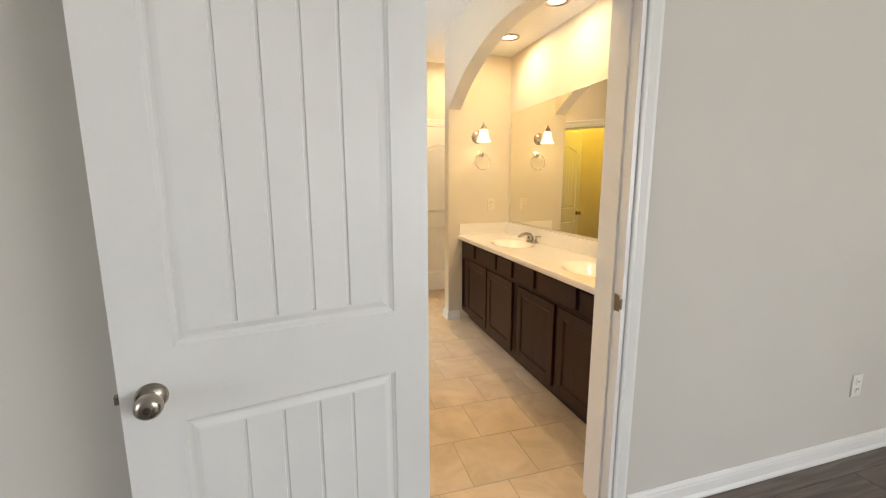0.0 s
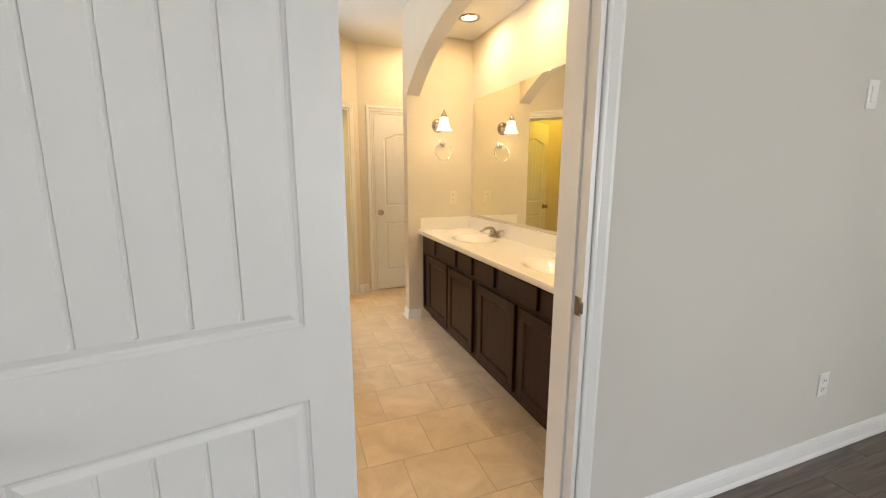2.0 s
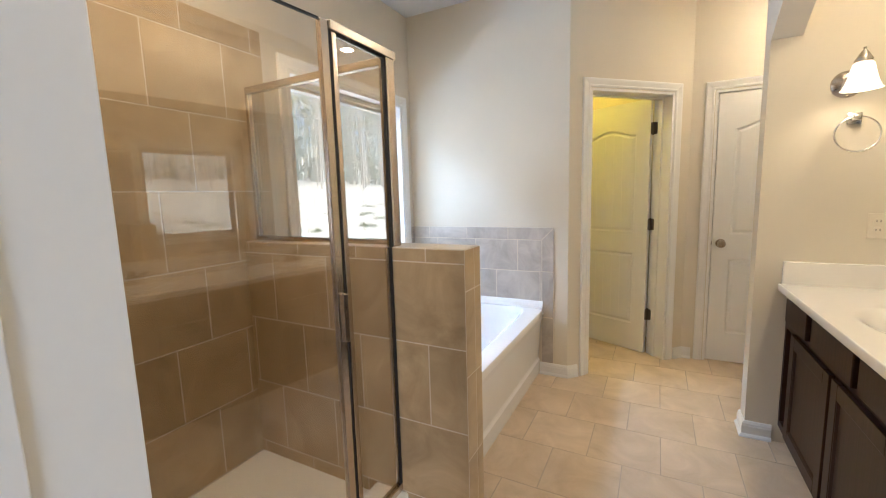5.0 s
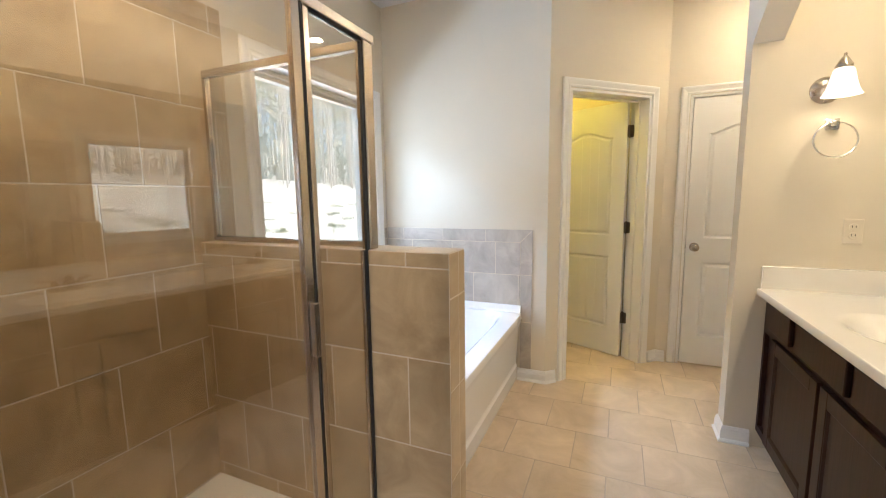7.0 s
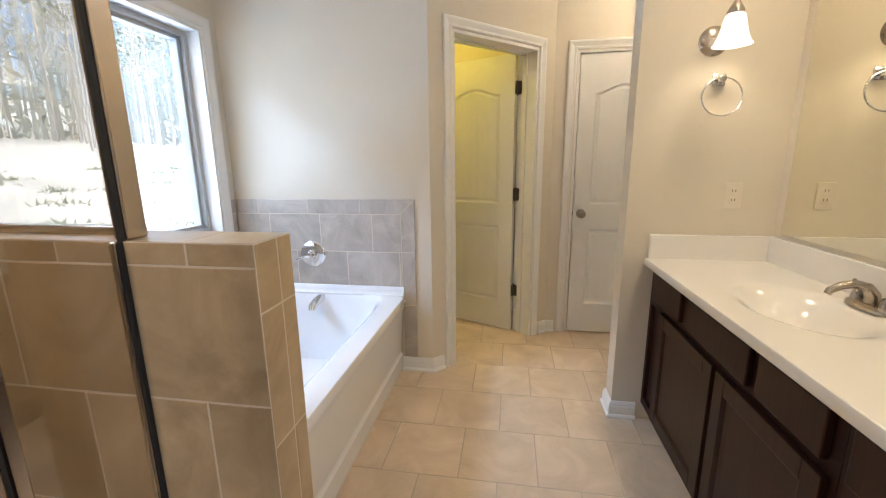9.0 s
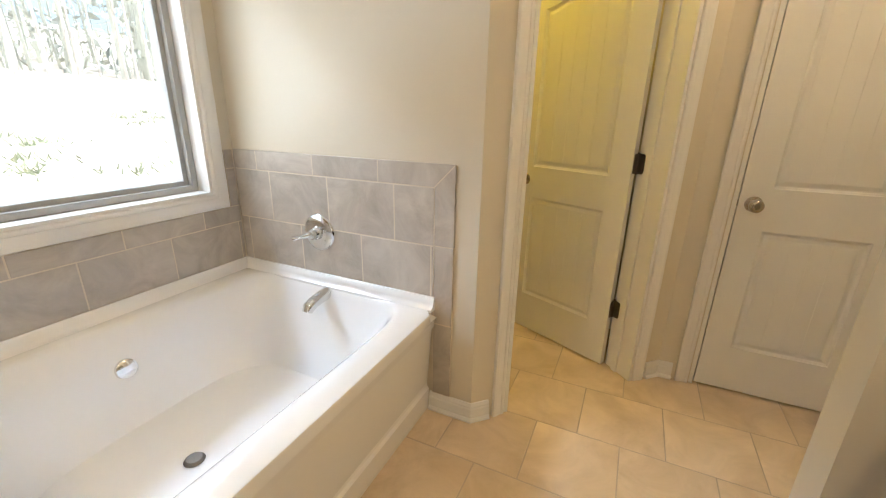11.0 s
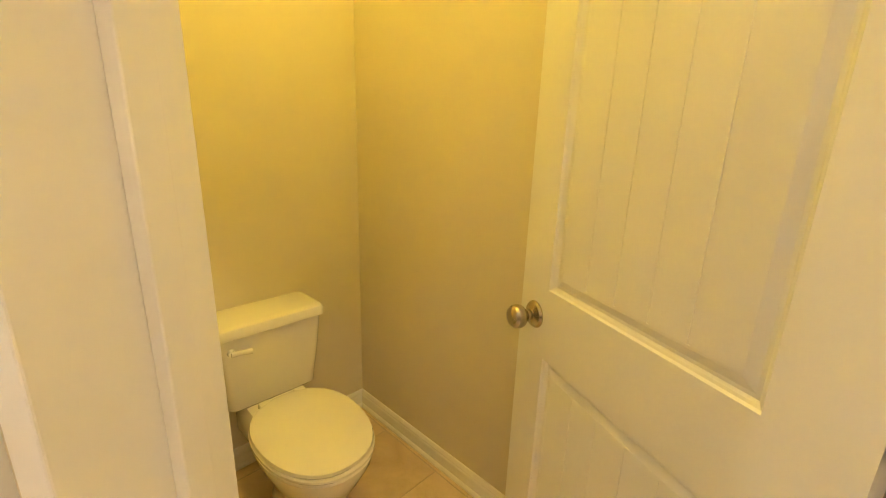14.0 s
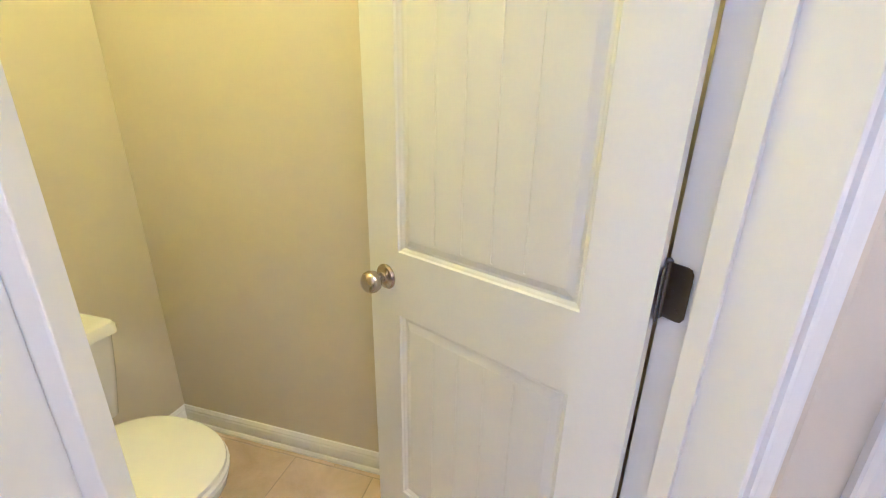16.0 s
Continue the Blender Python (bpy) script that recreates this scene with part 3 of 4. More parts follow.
for z in HINGE_Z:
    hinge(CLOSET_DOOR, CD.inverted() @ pose(CX1 - 0.019, YF - 0.004, z, 0, 0, 90), 0)
_sp = bmesh.new()
box(_sp, DX1 - 0.0205, DX1 - 0.0165, YE0 + 0.004, YE0 + 0.034, 0.885, 0.95, bev=0.0012)
box(_sp, DX1 - 0.024, DX1 - 0.0165, YE0 - 0.008, YE0 + 0.006, 0.897, 0.938, bev=0.0015)
structure("strike_plate", _sp, NICKEL, "satin nickel strike plate on the jamb", "strike plate")


# ---- window ----
def window():
    root = tagged(new("window_1"), "fixed window with white trim above the tub", "window", "", "structure")
    # picture-frame trim on the wall, lining of the opening
    pr = casing_profile()
    bm, rings = bmesh.new(), []
    for py, pz, sy, sz in ((WY0, WZ0, -1, -1), (WY0, WZ1, -1, 1), (WY1, WZ1, 1, 1), (WY1, WZ0, 1, -1), (WY0, WZ0, -1, -1)):
        rings.append([(WL + b, py + sy * a * 1.1, pz + sz * a * 1.1) for a, b in pr])
    loft(bm, rings, True, (False, False))
    part("window_trim", bm, TRIM, root, "white moulded trim")
    part("window_lining", boxes((WL - 0.09, WL + 0.004, WY0, WY0 + 0.014, WZ0, WZ1), (WL - 0.09, WL + 0.004, WY1 - 0.014, WY1, WZ0, WZ1),
                                (WL - 0.09, WL + 0.004, WY0 + 0.014, WY1 - 0.014, WZ1 - 0.014, WZ1), (WL - 0.09, WL + 0.004, WY0 + 0.014, WY1 - 0.014, WZ0, WZ0 + 0.014), bev=0.001), TRIM, root)
    a, b, c, d = WY0 + 0.014, WY1 - 0.014, WZ0 + 0.014, WZ1 - 0.014
    fr = bmesh.new()
    for w, x0, x1 in ((0.028, WL - 0.16, WL - 0.075), (0.048, WL - 0.15, WL - 0.10)):
        for r in ((x0, x1, a, a + w, c, d), (x0, x1, b - w, b, c, d), (x0, x1, a + w, b - w, d - w, d), (x0, x1, a + w, b - w, c, c + w)):
            box(fr, *r, bev=0.002)
    part("window_frame", fr, VINYL, root, "grey vinyl window frame")
    g = part("pane", boxes((WL - 0.127, WL - 0.123, a + 0.045, b - 0.045, c + 0.045, d - 0.045)), GLASS, root)
    g.visible_shadow = False
    return root


window()


# ---- vanity ----
VX = 1.572                       # face frame
def slab_front(bm, y0, y1, z0, z1):
    """A drawer front with a worn bevel."""
    box(bm, VX - 0.020, VX - 0.001, y0, y1, z0, z1, bev=0.004)


def shaker(name, y0, y1, z0, z1, parent):
    """A five-piece cabinet door with a flat recessed panel."""
    x0, x1, s = VX - 0.020, VX - 0.001, 0.058
    d = part(name, boxes((x0 + 0.010, x1, y0 + s - 0.004, y1 - s + 0.004, z0 + s - 0.004, z1 - s + 0.004)), ESPRESSO, parent)
    for r in ((x0, x1, y0, y0 + s, z0, z1), (x0, x1, y1 - s, y1, z0, z1)):
        part("stile", boxes(r, bev=0.0025), ESPRESSO, d)
    for r in ((x0, x1, y0 + s, y1 - s, z0, z0 + s), (x0, x1, y0 + s, y1 - s, z1 - s, z1)):
        part("rail", boxes(r, bev=0.0025), ESPRESSO, d)
    bm = bmesh.new()
    rings = [[(x, y, z) for y, z in ((y0 + s + q, z0 + s + q), (y1 - s - q, z0 + s + q), (y1 - s - q, z1 - s - q), (y0 + s + q, z1 - s - q))] for x, q in ((x0 + 0.002, -0.001), (x0 + 0.003, 0.003), (x0 + 0.0105, 0.010))]
    loft(bm, rings, True, (False, False))
    part("panel_moulding", bm, ESPRESSO, d)
    return d


def vanity_unit(y0, y1, drawers, doors, label):
    root = empty("vanity_cabinet", label, "bathroom cabinet", "vanity cabinets", "", Matrix.Identity(4))
    z0, z1 = 0.10, 0.815
    part("carcass", boxes((VX + 0.019, WR, y0, y1, z0, 0.74)), ESPRESSO, root)
    ff = [(VX, VX + 0.019, y0, y1, 0.795, z1), (VX, VX + 0.019, y0, y1, z0, 0.135), (VX, VX + 0.019, y0, y1, 0.632, 0.695)]
    cuts = sorted([y0, y1] + [(a[1] + b[0]) / 2 for a, b in zip(doors, doors[1:])])
    for c in cuts:
        lo, hi = max(y0, c - 0.024), min(y1, c + 0.024)
        ff.append((VX, VX + 0.019, lo, hi, 0.135, 0.632))
    part("face_frame", boxes(*ff), ESPRESSO, root)
    part("drawer_rail", boxes((VX + 0.0005, VX + 0.019, y0, y1, 0.695, 0.795)), ESPRESSO, root)
    part("toe_kick", boxes((VX + 0.075, VX + 0.09, y0, y1, 0.0, z0)), ESPRESSO, root)
    for a, b in drawers:
        bm = bmesh.new()
        slab_front(bm, a, b, 0.678, 0.800)
        part("drawer_front", bm, ESPRESSO, root)
    for a, b in doors:
        shaker("cabinet_door", a, b, 0.128, 0.648, root)
    return root


vanity_unit(2.770, 3.938, ((3.56, 3.87), (3.09, 3.49), (2.80, 3.045)), ((3.27, 3.755), (2.765 + 0.02, 3.245)), "espresso-stained vanity cabinet with shaker doors beside the pier")
vanity_unit(1.600, 2.768, ((2.477, 2.735), (2.015, 2.41), (1.66, 1.972)), ((2.225, 2.70), (1.70, 2.18)), "espresso-stained vanity cabinet with shaker doors beside the doorway")
thing("cabinet_filler", boxes((VX, VX + 0.019, YE1 + 0.002, 1.598, 0.10, 0.815)), ESPRESSO, "dark stained filler strip between cabinet and wall", "cabinet filler")


def countertop():
    """Cast top with two shallow oval bowls, a rolled front edge and splashes behind and at both ends."""
    x0, x1, y0, y1, z = 1.530, WR - 0.001, YE1 + 0.002, YP0 - 0.001, 0.852
    root = empty("bathroom_countertop", "glossy cream cultured-marble vanity top with two moulded bowls", "countertop", "", "", Matrix.Identity(4))
    nx, ny = 44, 150
    bm = bmesh.new()
    sinks = ((1.80, 3.30), (1.80, 2.215))
    grid = []
    for i in range(nx + 1):
        row = []
        for j in range(ny + 1):
            x, y = x0 + 0.006 + (x1 - x0 - 0.006) * i / nx, y0 + (y1 - y0) * j / ny
            dz = 0.0
            for sx, sy in sinks:
                r = math.hypot((x - sx) / 0.160, (y - sy) / 0.225)
                if r < 1.12:
                    dz = -0.085 * (0.5 + 0.5 * math.cos(math.pi * min(1.0, r / 1.12) ** 1.5))
            row.append(bm.verts.new((x, y, z + dz)))
        grid.append(row)
    for i in range(nx):
        for j in range(ny):
            bm.faces.new((grid[i][j], grid[i + 1][j], grid[i + 1][j + 1], grid[i][j + 1]))
    edge = [(x0 + 0.006, z), (x0 + 0.002, z - 0.002), (x0, z - 0.007), (x0, z - 0.030), (x0 + 0.003, z - 0.036), (x0 + 0.03, z - 0.036), (VX + 0.03, z - 0.0365)]
    loft(bm, [[(x, y, zz) for x, zz in edge] for y in (y0, y1)], False, (False, False))
    bmesh.ops.remove_doubles(bm, verts=bm.verts[:], dist=0.0003)
    part("counter_slab", bm, MARBLE, root, "", True)
    part("backsplash", boxes((x1 - 0.020, x1, y0, y1, z - 0.004, z + 0.115), bev=0.004), MARBLE, root)
    part("sidesplash", boxes((x0 + 0.012, x1 - 0.0205, y1 - 0.020, y1, z - 0.004, z + 0.115), bev=0.004), MARBLE, root)
    part("sidesplash", boxes((x0 + 0.012, x1 - 0.0205, y0, y0 + 0.020, z - 0.004, z + 0.115), bev=0.004), MARBLE, root)
    for sx, sy in sinks:
        bm = bmesh.new()
        lathe(bm, [(0.001, 0.004), (0.014, 0.005), (0.021, 0.002), (0.023, 0.0)], Matrix.Translation((sx, sy, z - 0.084)), 20)
        part("drain", bm, CHROME, root, "", True)


countertop()


def faucet(y):
    root = empty("faucet", "brushed nickel two-handle faucet on the vanity top", "faucet", "vanity faucets", "", pose(1.985, y, 0.8525, 0, 0, 180))
    bm = bmesh.new()
    rings = []
    for s, h in ((1.0, 0.0), (1.0, 0.010), (0.94, 0.016), (0.85, 0.019)):
        ring = []
        for k in range(32):
            a = 2 * math.pi * k / 32
            ring.append((0.030 * s * math.copysign(abs(math.cos(a)) ** 0.6, math.cos(a)), 0.080 * s * math.copysign(abs(math.sin(a)) ** 0.6, math.sin(a)), h))
        rings.append(ring)
    loft(bm, rings)
    part("base_plate", bm, NICKEL, root, "", True)
    bm = bmesh.new()
    tube(bm, [(0, 0, 0.015), (0.002, 0, 0.045), (0.02, 0, 0.068), (0.055, 0, 0.078), (0.09, 0, 0.072), (0.118, 0, 0.056), (0.124, 0, 0.044)], [0.021, 0.019, 0.016, 0.0135, 0.012, 0.011, 0.010], 16)
    part("spout", bm, NICKEL, root, "", True)
    for s in (-1, 1):
        bm = bmesh.new()
        lathe(bm, [(0.020, 0.015), (0.019, 0.030), (0.015, 0.044), (0.012, 0.050), (0.001, 0.053)], Matrix.Translation((0, s * 0.052, 0)), 20)
        tube(bm, [(0, s * 0.052, 0.048), (-0.008, s * 0.066, 0.056), (-0.018, s * 0.092, 0.062), (-0.022, s * 0.104, 0.062)], [0.009, 0.007, 0.006, 0.007], 12)
        part("handle", bm, NICKEL, root, "", True)
    return root


faucet(3.30)
faucet(2.215)
thing("mirror", boxes((WR - 0.007, WR - 0.001, 1.62, 3.882, 0.985, 2.02), bev=0.001), MIRROR, "large frameless wall mirror above the vanity top", "mirror")


def sconce():
    root = empty("wall_sconce", "satin nickel sconce with a lit frosted bell shade", "wall lamp", "", "", pose(1.722, YP0, 1.79))
    bm = bmesh.new()
    lathe(bm, [(0.001, 0.024), (0.022, 0.024), (0.040, 0.017), (0.056, 0.008), (0.060, 0.0)], pose(0, 0, 0, 90, 0, 0), 32)
    part("back_plate", bm, NICKEL, root, "", True)
    bm = bmesh.new()
    tube(bm, [(0, -0.018, 0.0), (0.0, -0.06, -0.012), (0.0, -0.10, 0.01), (0.0, -0.138, 0.036), (0, -0.155, 0.062), (0, -0.158, 0.070)], 0.007, 12)
    lathe(bm, [(0.001, 0.150), (0.006, 0.148), (0.005, 0.138), (0.012, 0.130), (0.022, 0.112), (0.030, 0.098), (0.030, 0.088)], Matrix.Translation((0, -0.158, -0.033)), 24)
    part("arm", bm, NICKEL, root, "", True)
    bm = bmesh.new()
    prof = [(0.024, 0.058), (0.034, 0.048), (0.039, 0.028), (0.045, 0.000), (0.053, -0.028), (0.063, -0.050), (0.068, -0.055)]
    rings = [[(r * math.cos(2 * math.pi * i / 32), -0.158 + r * math.sin(2 * math.pi * i / 32), h) for i in range(32)] for r, h in prof + [(r - 0.003, h) for r, h in reversed(prof)]]
    loft(bm, rings, True, (False, False))
    sh = part("shade", bm, FROST, root, "lit frosted glass bell shade", True)
    return root


sconce()


def towel_ring():
    root = empty("towel_ring", "chrome towel ring on a square wall post", "towel ring", "", "", pose(1.756, YP0, 1.635))
    bm = bmesh.new()
    box(bm, -0.026, 0.026, -0.010, 0.0, -0.026, 0.026, bev=0.004)
    box(bm, -0.013, 0.013, -0.048, -0.008, -0.012, 0.014, bev=0.004)
    part("wall_post", bm, CHROME, root, "", True)
    bm = bmesh.new()
    tube(bm, [(0.078 * math.sin(a), -0.040 - 0.012 * (1 - math.cos(a)), -0.078 + 0.078 * math.cos(a) + 0.004) for a in [2 * math.pi * k / 40 for k in range(41)]], 0.0042, 10, False)
    part("ring", bm, CHROME, root, "", True)


towel_ring()


def wall_plate(name, m, label, category, kind_of, material=PLASTIC):
    """A wall plate; local x along the wall, -y off it."""
    root = empty(name, label, category, "", "", m)
    part("cover_plate", boxes((-0.036, 0.036, -0.006, 0, -0.058, 0.058), bev=0.003), material, root)
    if kind_of == "outlet":
        for z in (-0.020, 0.020):
            bm = bmesh.new()
            lathe(bm, [(0.017, 0), (0.017, 0.0085), (0.0155, 0.0095), (0.001, 0.0095)], Matrix.Translation((0, 0, z)) @ pose(0, 0, 0, 90, 0, 0), 20)
            s = part("socket", bm, material, root)
            part("slot", boxes((-0.008, -0.0055, -0.0102, -0.009, z - 0.002, z + 0.008), (0.0055, 0.008, -0.0102, -0.009, z - 0.002, z + 0.008)), BLACK, s)
    elif kind_of == "switch":
        bm = bmesh.new()
        box(bm, -0.005, 0.005, -0.016, -0.004, -0.004, 0.012, bev=0.002)
        part("toggle", bm, material, root)
    else:
        part("rocker", boxes((-0.017, 0.017, -0.010, -0.004, -0.033, 0.033), bev=0.002), material, root)
    return root


wall_plate("wall_outlet", pose(1.872, YP0, 1.145), "cream duplex outlet plate above the counter", "outlet", "outlet", CREAM)
wall_plate("wall_outlet", pose(2.748, YE0, 0.375), "white duplex outlet plate low on the bedroom wall", "outlet", "outlet")
wall_plate("light_switch", pose(2.727, YE0, 1.68), "white plate high on the bedroom wall", "switch", "rocker")


def downlight(x, y):
    root = empty("downlight", "lit recessed ceiling light with a nickel trim ring", "ceiling light", "alcove downlights", "", pose(x, y, ALCZ))
    bm = bmesh.new()
    prof = [(0.085, 0.0), (0.083, -0.006), (0.066, -0.008), (0.062, -0.004), (0.058, 0.0)]
    rings = [[(r * math.cos(2 * math.pi * i / 36), r * math.sin(2 * math.pi * i / 36), h) for i in range(36)] for r, h in prof]
    loft(bm, rings, True, (False, False))
    part("trim_ring", bm, NICKEL, root, "", True)
    bm = bmesh.new()
    lathe(bm, [(0.001, -0.0045), (0.040, -0.0045), (0.060, -0.001)], None, 32)
    part("lens", bm, CANGLOW, root, "glowing frosted lens", True)


# two known fixtures; the one at y 2.035 is an unseen addition
for _y in (3.455, 2.745, 2.035):
    downlight(1.803, _y)


# ---- shower ----
KY0, KY1, KX, KZ = 2.681, 2.826, 0.370, 1.145      # knee wall
structure("wall_knee", boxes((WL + 0.001, KX - 0.009, KY0 + 0.009, KY1 - 0.009, 0, KZ - 0.009)), WALLGROUT, "tiled knee wall between shower and tub", "knee wall")
KNEE = bpy.data.objects["wall_knee"]
GX = 0.045                                          # fixed glass front


def shower_base():
    root = empty("shower_pan", "white acrylic shower pan with a raised curb", "shower pan", "", "", Matrix.Identity(4))
    part("floor_pan", boxes((WL + 0.012, -0.072, YE1 + 0.012, KY0 - 0.001, 0.0, 0.045), bev=0.006), ACRYLIC, root)
    part("curb", boxes((-0.078, GX + 0.045, YE1 + 0.012, KY0 - 0.001, 0.0, 0.105), bev=0.012), ACRYLIC, root)
    bm = bmesh.new()
    lathe(bm, [(0.001, 0.002), (0.045, 0.002), (0.050, 0.0)], Matrix.Translation((-0.42, 2.1, 0.0452)), 24)
    part("drain_cover", bm, CHROME, root, "", True)


shower_base()


def shower_enclosure():
    root = empty("shower_enclosure", "framed clear glass shower enclosure with hinged door", "shower enclosure", "", "", Matrix.Identity(4))
    zb, zt, y0, yk = 0.105, 1.890, YE1 + 0.012, KY0
    hx = -0.042                                     # the hinge side stands a little further in
    bars = (("header_rail", (GX - 0.020, GX + 0.022, 2.392, 2.748, zt - 0.030, zt)), ("sill_rail", (GX - 0.016, GX + 0.016, 2.392, yk - 0.001, zb, zb + 0.030)),
            ("wall_channel", (hx - 0.016, hx + 0.016, y0, y0 + 0.030, zb, zt)),
            ("post", (GX - 0.016, GX + 0.014, 2.404, 2.428, zb + 0.03, zt - 0.030)),
            ("corner_post", (GX - 0.018, GX + 0.020, yk + 0.006, 2.738, KZ + 0.001, zt - 0.030)),
            ("side_channel", (GX - 0.012, GX + 0.0028, yk - 0.016, yk - 0.001, zb + 0.03, KZ)),
            ("return_rail", (WL + 0.012, GX - 0.018, 2.745, 2.777, zt - 0.034, zt - 0.002)),
            ("return_sill", (WL + 0.012, GX - 0.018, 2.745, 2.777, KZ + 0.0005, KZ + 0.022)),
            ("return_channel", (WL + 0.012, WL + 0.032, 2.747, 2.775, KZ + 0.022, zt - 0.034)))
    for n, b in bars:
        part(n, boxes(b, bev=0.004), ALU, root, "brushed metal frame")
    g = part("fixed_pane", boxes((GX - 0.003, GX + 0.003, 2.428, yk + 0.006, zb + 0.03, zt - 0.030)), SMOKED, root)
    g2 = part("return_pane", boxes((WL + 0.032, GX - 0.018, 2.758, 2.764, KZ + 0.022, zt - 0.034)), SMOKED, root)
    part("gasket", boxes((GX + 0.0032, GX + 0.012, yk - 0.010, yk - 0.001, zb + 0.03, KZ), (GX + 0.0032, GX + 0.012, yk - 0.006, yk + 0.0055, KZ, zt - 0.038), (GX + 0.0032, GX + 0.008, 2.4285, yk + 0.004, zt - 0.037, zt - 0.0305)), BLACK, root)
    # the door, shut against the post; local y runs from its hinge
    dl, h0, h1 = 0.800, zb + 0.018, zt - 0.004
    door_ = part("glass_door", boxes((-0.003, 0.003, 0.02, dl - 0.02, h0 + 0.02, h1 - 0.004)), SMOKED, root)
    door_.matrix_basis = pose(hx, y0 + 0.036, 0, 0, 0, -6.4)
    for r in ((-0.011, 0.013, 0.0, 0.026, h0, h1), (-0.012, 0.012, dl - 0.030, dl, h0, h1), (-0.009, 0.011, 0.026, dl - 0.030, h0, h0 + 0.026)):
        part("door_frame", boxes(r, bev=0.003), ALU, door_)
    part("door_gasket", boxes((-0.009, 0.012, dl + 0.0003, dl + 0.0070, h0, h1), (-0.004, 0.004, 0.026, dl - 0.030, h1 - 0.004, h1 + 0.003)), BLACK, door_)
    part("pull_handle", boxes((0.0125, 0.036, dl - 0.026, dl - 0.004, 0.865, 1.03), bev=0.004), ALU, door_, "small metal pull")
    for q in (g, g2, door_):
        q.visible_shadow = False


shower_enclosure()


# ---- bathtub ----
def bathtub():
    x0, x1, y0, y1, zr = WL + 0.012, 0.272, KY1 + 0.001, YT - 0.012, 0.512
    root = empty("bathtub", "glossy white acrylic garden tub with panelled apron", "bathtub", "", "", Matrix.Identity(4))
    n = 64
    xc, yc, hx, hy = (x0 + x1) / 2 - 0.03, (y0 + y1) / 2, (x1 - x0) / 2, (y1 - y0) / 2

    def loop(cx, rx, ry, z, p):
        out = []
        for k in range(n):
            a = 2 * math.pi * (k + 0.5) / n
            c, s = math.cos(a), math.sin(a)
            far = min(0.055, 0.6 * (hy - ry)) if ry > 0.1 else 0.0
            out.append((cx + rx * math.copysign(abs(c) ** (2 / p), c), yc + far + ry * math.copysign(abs(s) ** (2 / p), s), z))
        return out
    full = (x0 + x1) / 2
    def square(z, inset):
        out = []
        for k in range(n):
            a = 2 * math.pi * (k + 0.5) / n
            c, s = math.cos(a), math.sin(a)
            q = max(abs(c), abs(s))
            out.append((full + (hx - inset) * c / q, yc + (hy - inset) * s / q, z))
        return out
    bm = bmesh.new()
    rings = [square(zr - 0.045, 0.0), square(zr - 0.010, 0.0), square(zr - 0.003, 0.003), square(zr, 0.010),
             loop(full - 0.012, hx - 0.082, hy - 0.064, zr, 8), loop(full - 0.012, hx - 0.094, hy - 0.076, zr - 0.003, 7.5), loop(full - 0.012, hx - 0.106, hy - 0.088, zr - 0.012, 7.2), loop(full - 0.012, hx - 0.118, hy - 0.100, zr - 0.032, 6.6),
             loop(full - 0.012, hx - 0.145, hy - 0.125, zr - 0.12, 5), loop(full - 0.012, hx - 0.175, hy - 0.19, zr - 0.28, 4.5), loop(full - 0.012, hx - 0.22, hy - 0.26, zr - 0.37, 4), loop(full - 0.012, hx - 0.30, hy - 0.36, zr - 0.39, 3.5), loop(full - 0.012, 0.01, 0.01, zr - 0.395, 2)]
    loft(bm, rings, True, (False, True))
    part("basin", bm, ACRYLIC, root, "", True)
    # raised lip where the rim meets the walls
    lip = [(0.0, -0.010), (0.0, 0.046), (0.008, 0.046), (0.014, 0.040), (0.018, 0.020), (0.024, 0.008), (0.036, 0.0008), (0.036, -0.010)]
    bm = bmesh.new()
    loft(bm, [[(x0 + d, y0, zr + h) for d, h in lip], [(x0 + d, y1 - d, zr + h) for d, h in lip], [(x1 - 0.012, y1 - d, zr + h) for d, h in lip]])
    part("wall_lip", bm, ACRYLIC, root, "", True)
    bm = bmesh.new()
    prof = [(x1 - 0.06, zr - 0.03), (x1 - 0.004, zr - 0.044), (x1 - 0.012, zr - 0.055), (x1 - 0.016, zr - 0.09), (x1 - 0.026, zr - 0.098), (x1 - 0.046, 0.135), (x1 - 0.044, 0.122), (x1 - 0.036, 0.108), (x1 - 0.040, 0.02), (x1 - 0.042, 0.0), (x1 - 0.08, 0.0)]
    loft(bm, [[(x, y, z) for x, z in prof] for y in (y0, y1)])
    part("apron", bm, ACRYLIC, root)
    bm = bmesh.new()
    lathe(bm, [(0.001, 0.012), (0.030, 0.012), (0.036, 0.008), (0.038, 0.0)], pose(-0.675, 3.576, 0.352, 0, 76, 0), 28)
    part("overflow_plate", bm, CHROME, root, "", True)
    bm = bmesh.new()
    lathe(bm, [(0.001, 0.010), (0.025, 0.010), (0.032, 0.004), (0.034, 0.0)], Matrix.Translation((-0.305, 3.543, zr - 0.392)), 24)
    part("drain", bm, BRONZE, root, "", True)


bathtub()


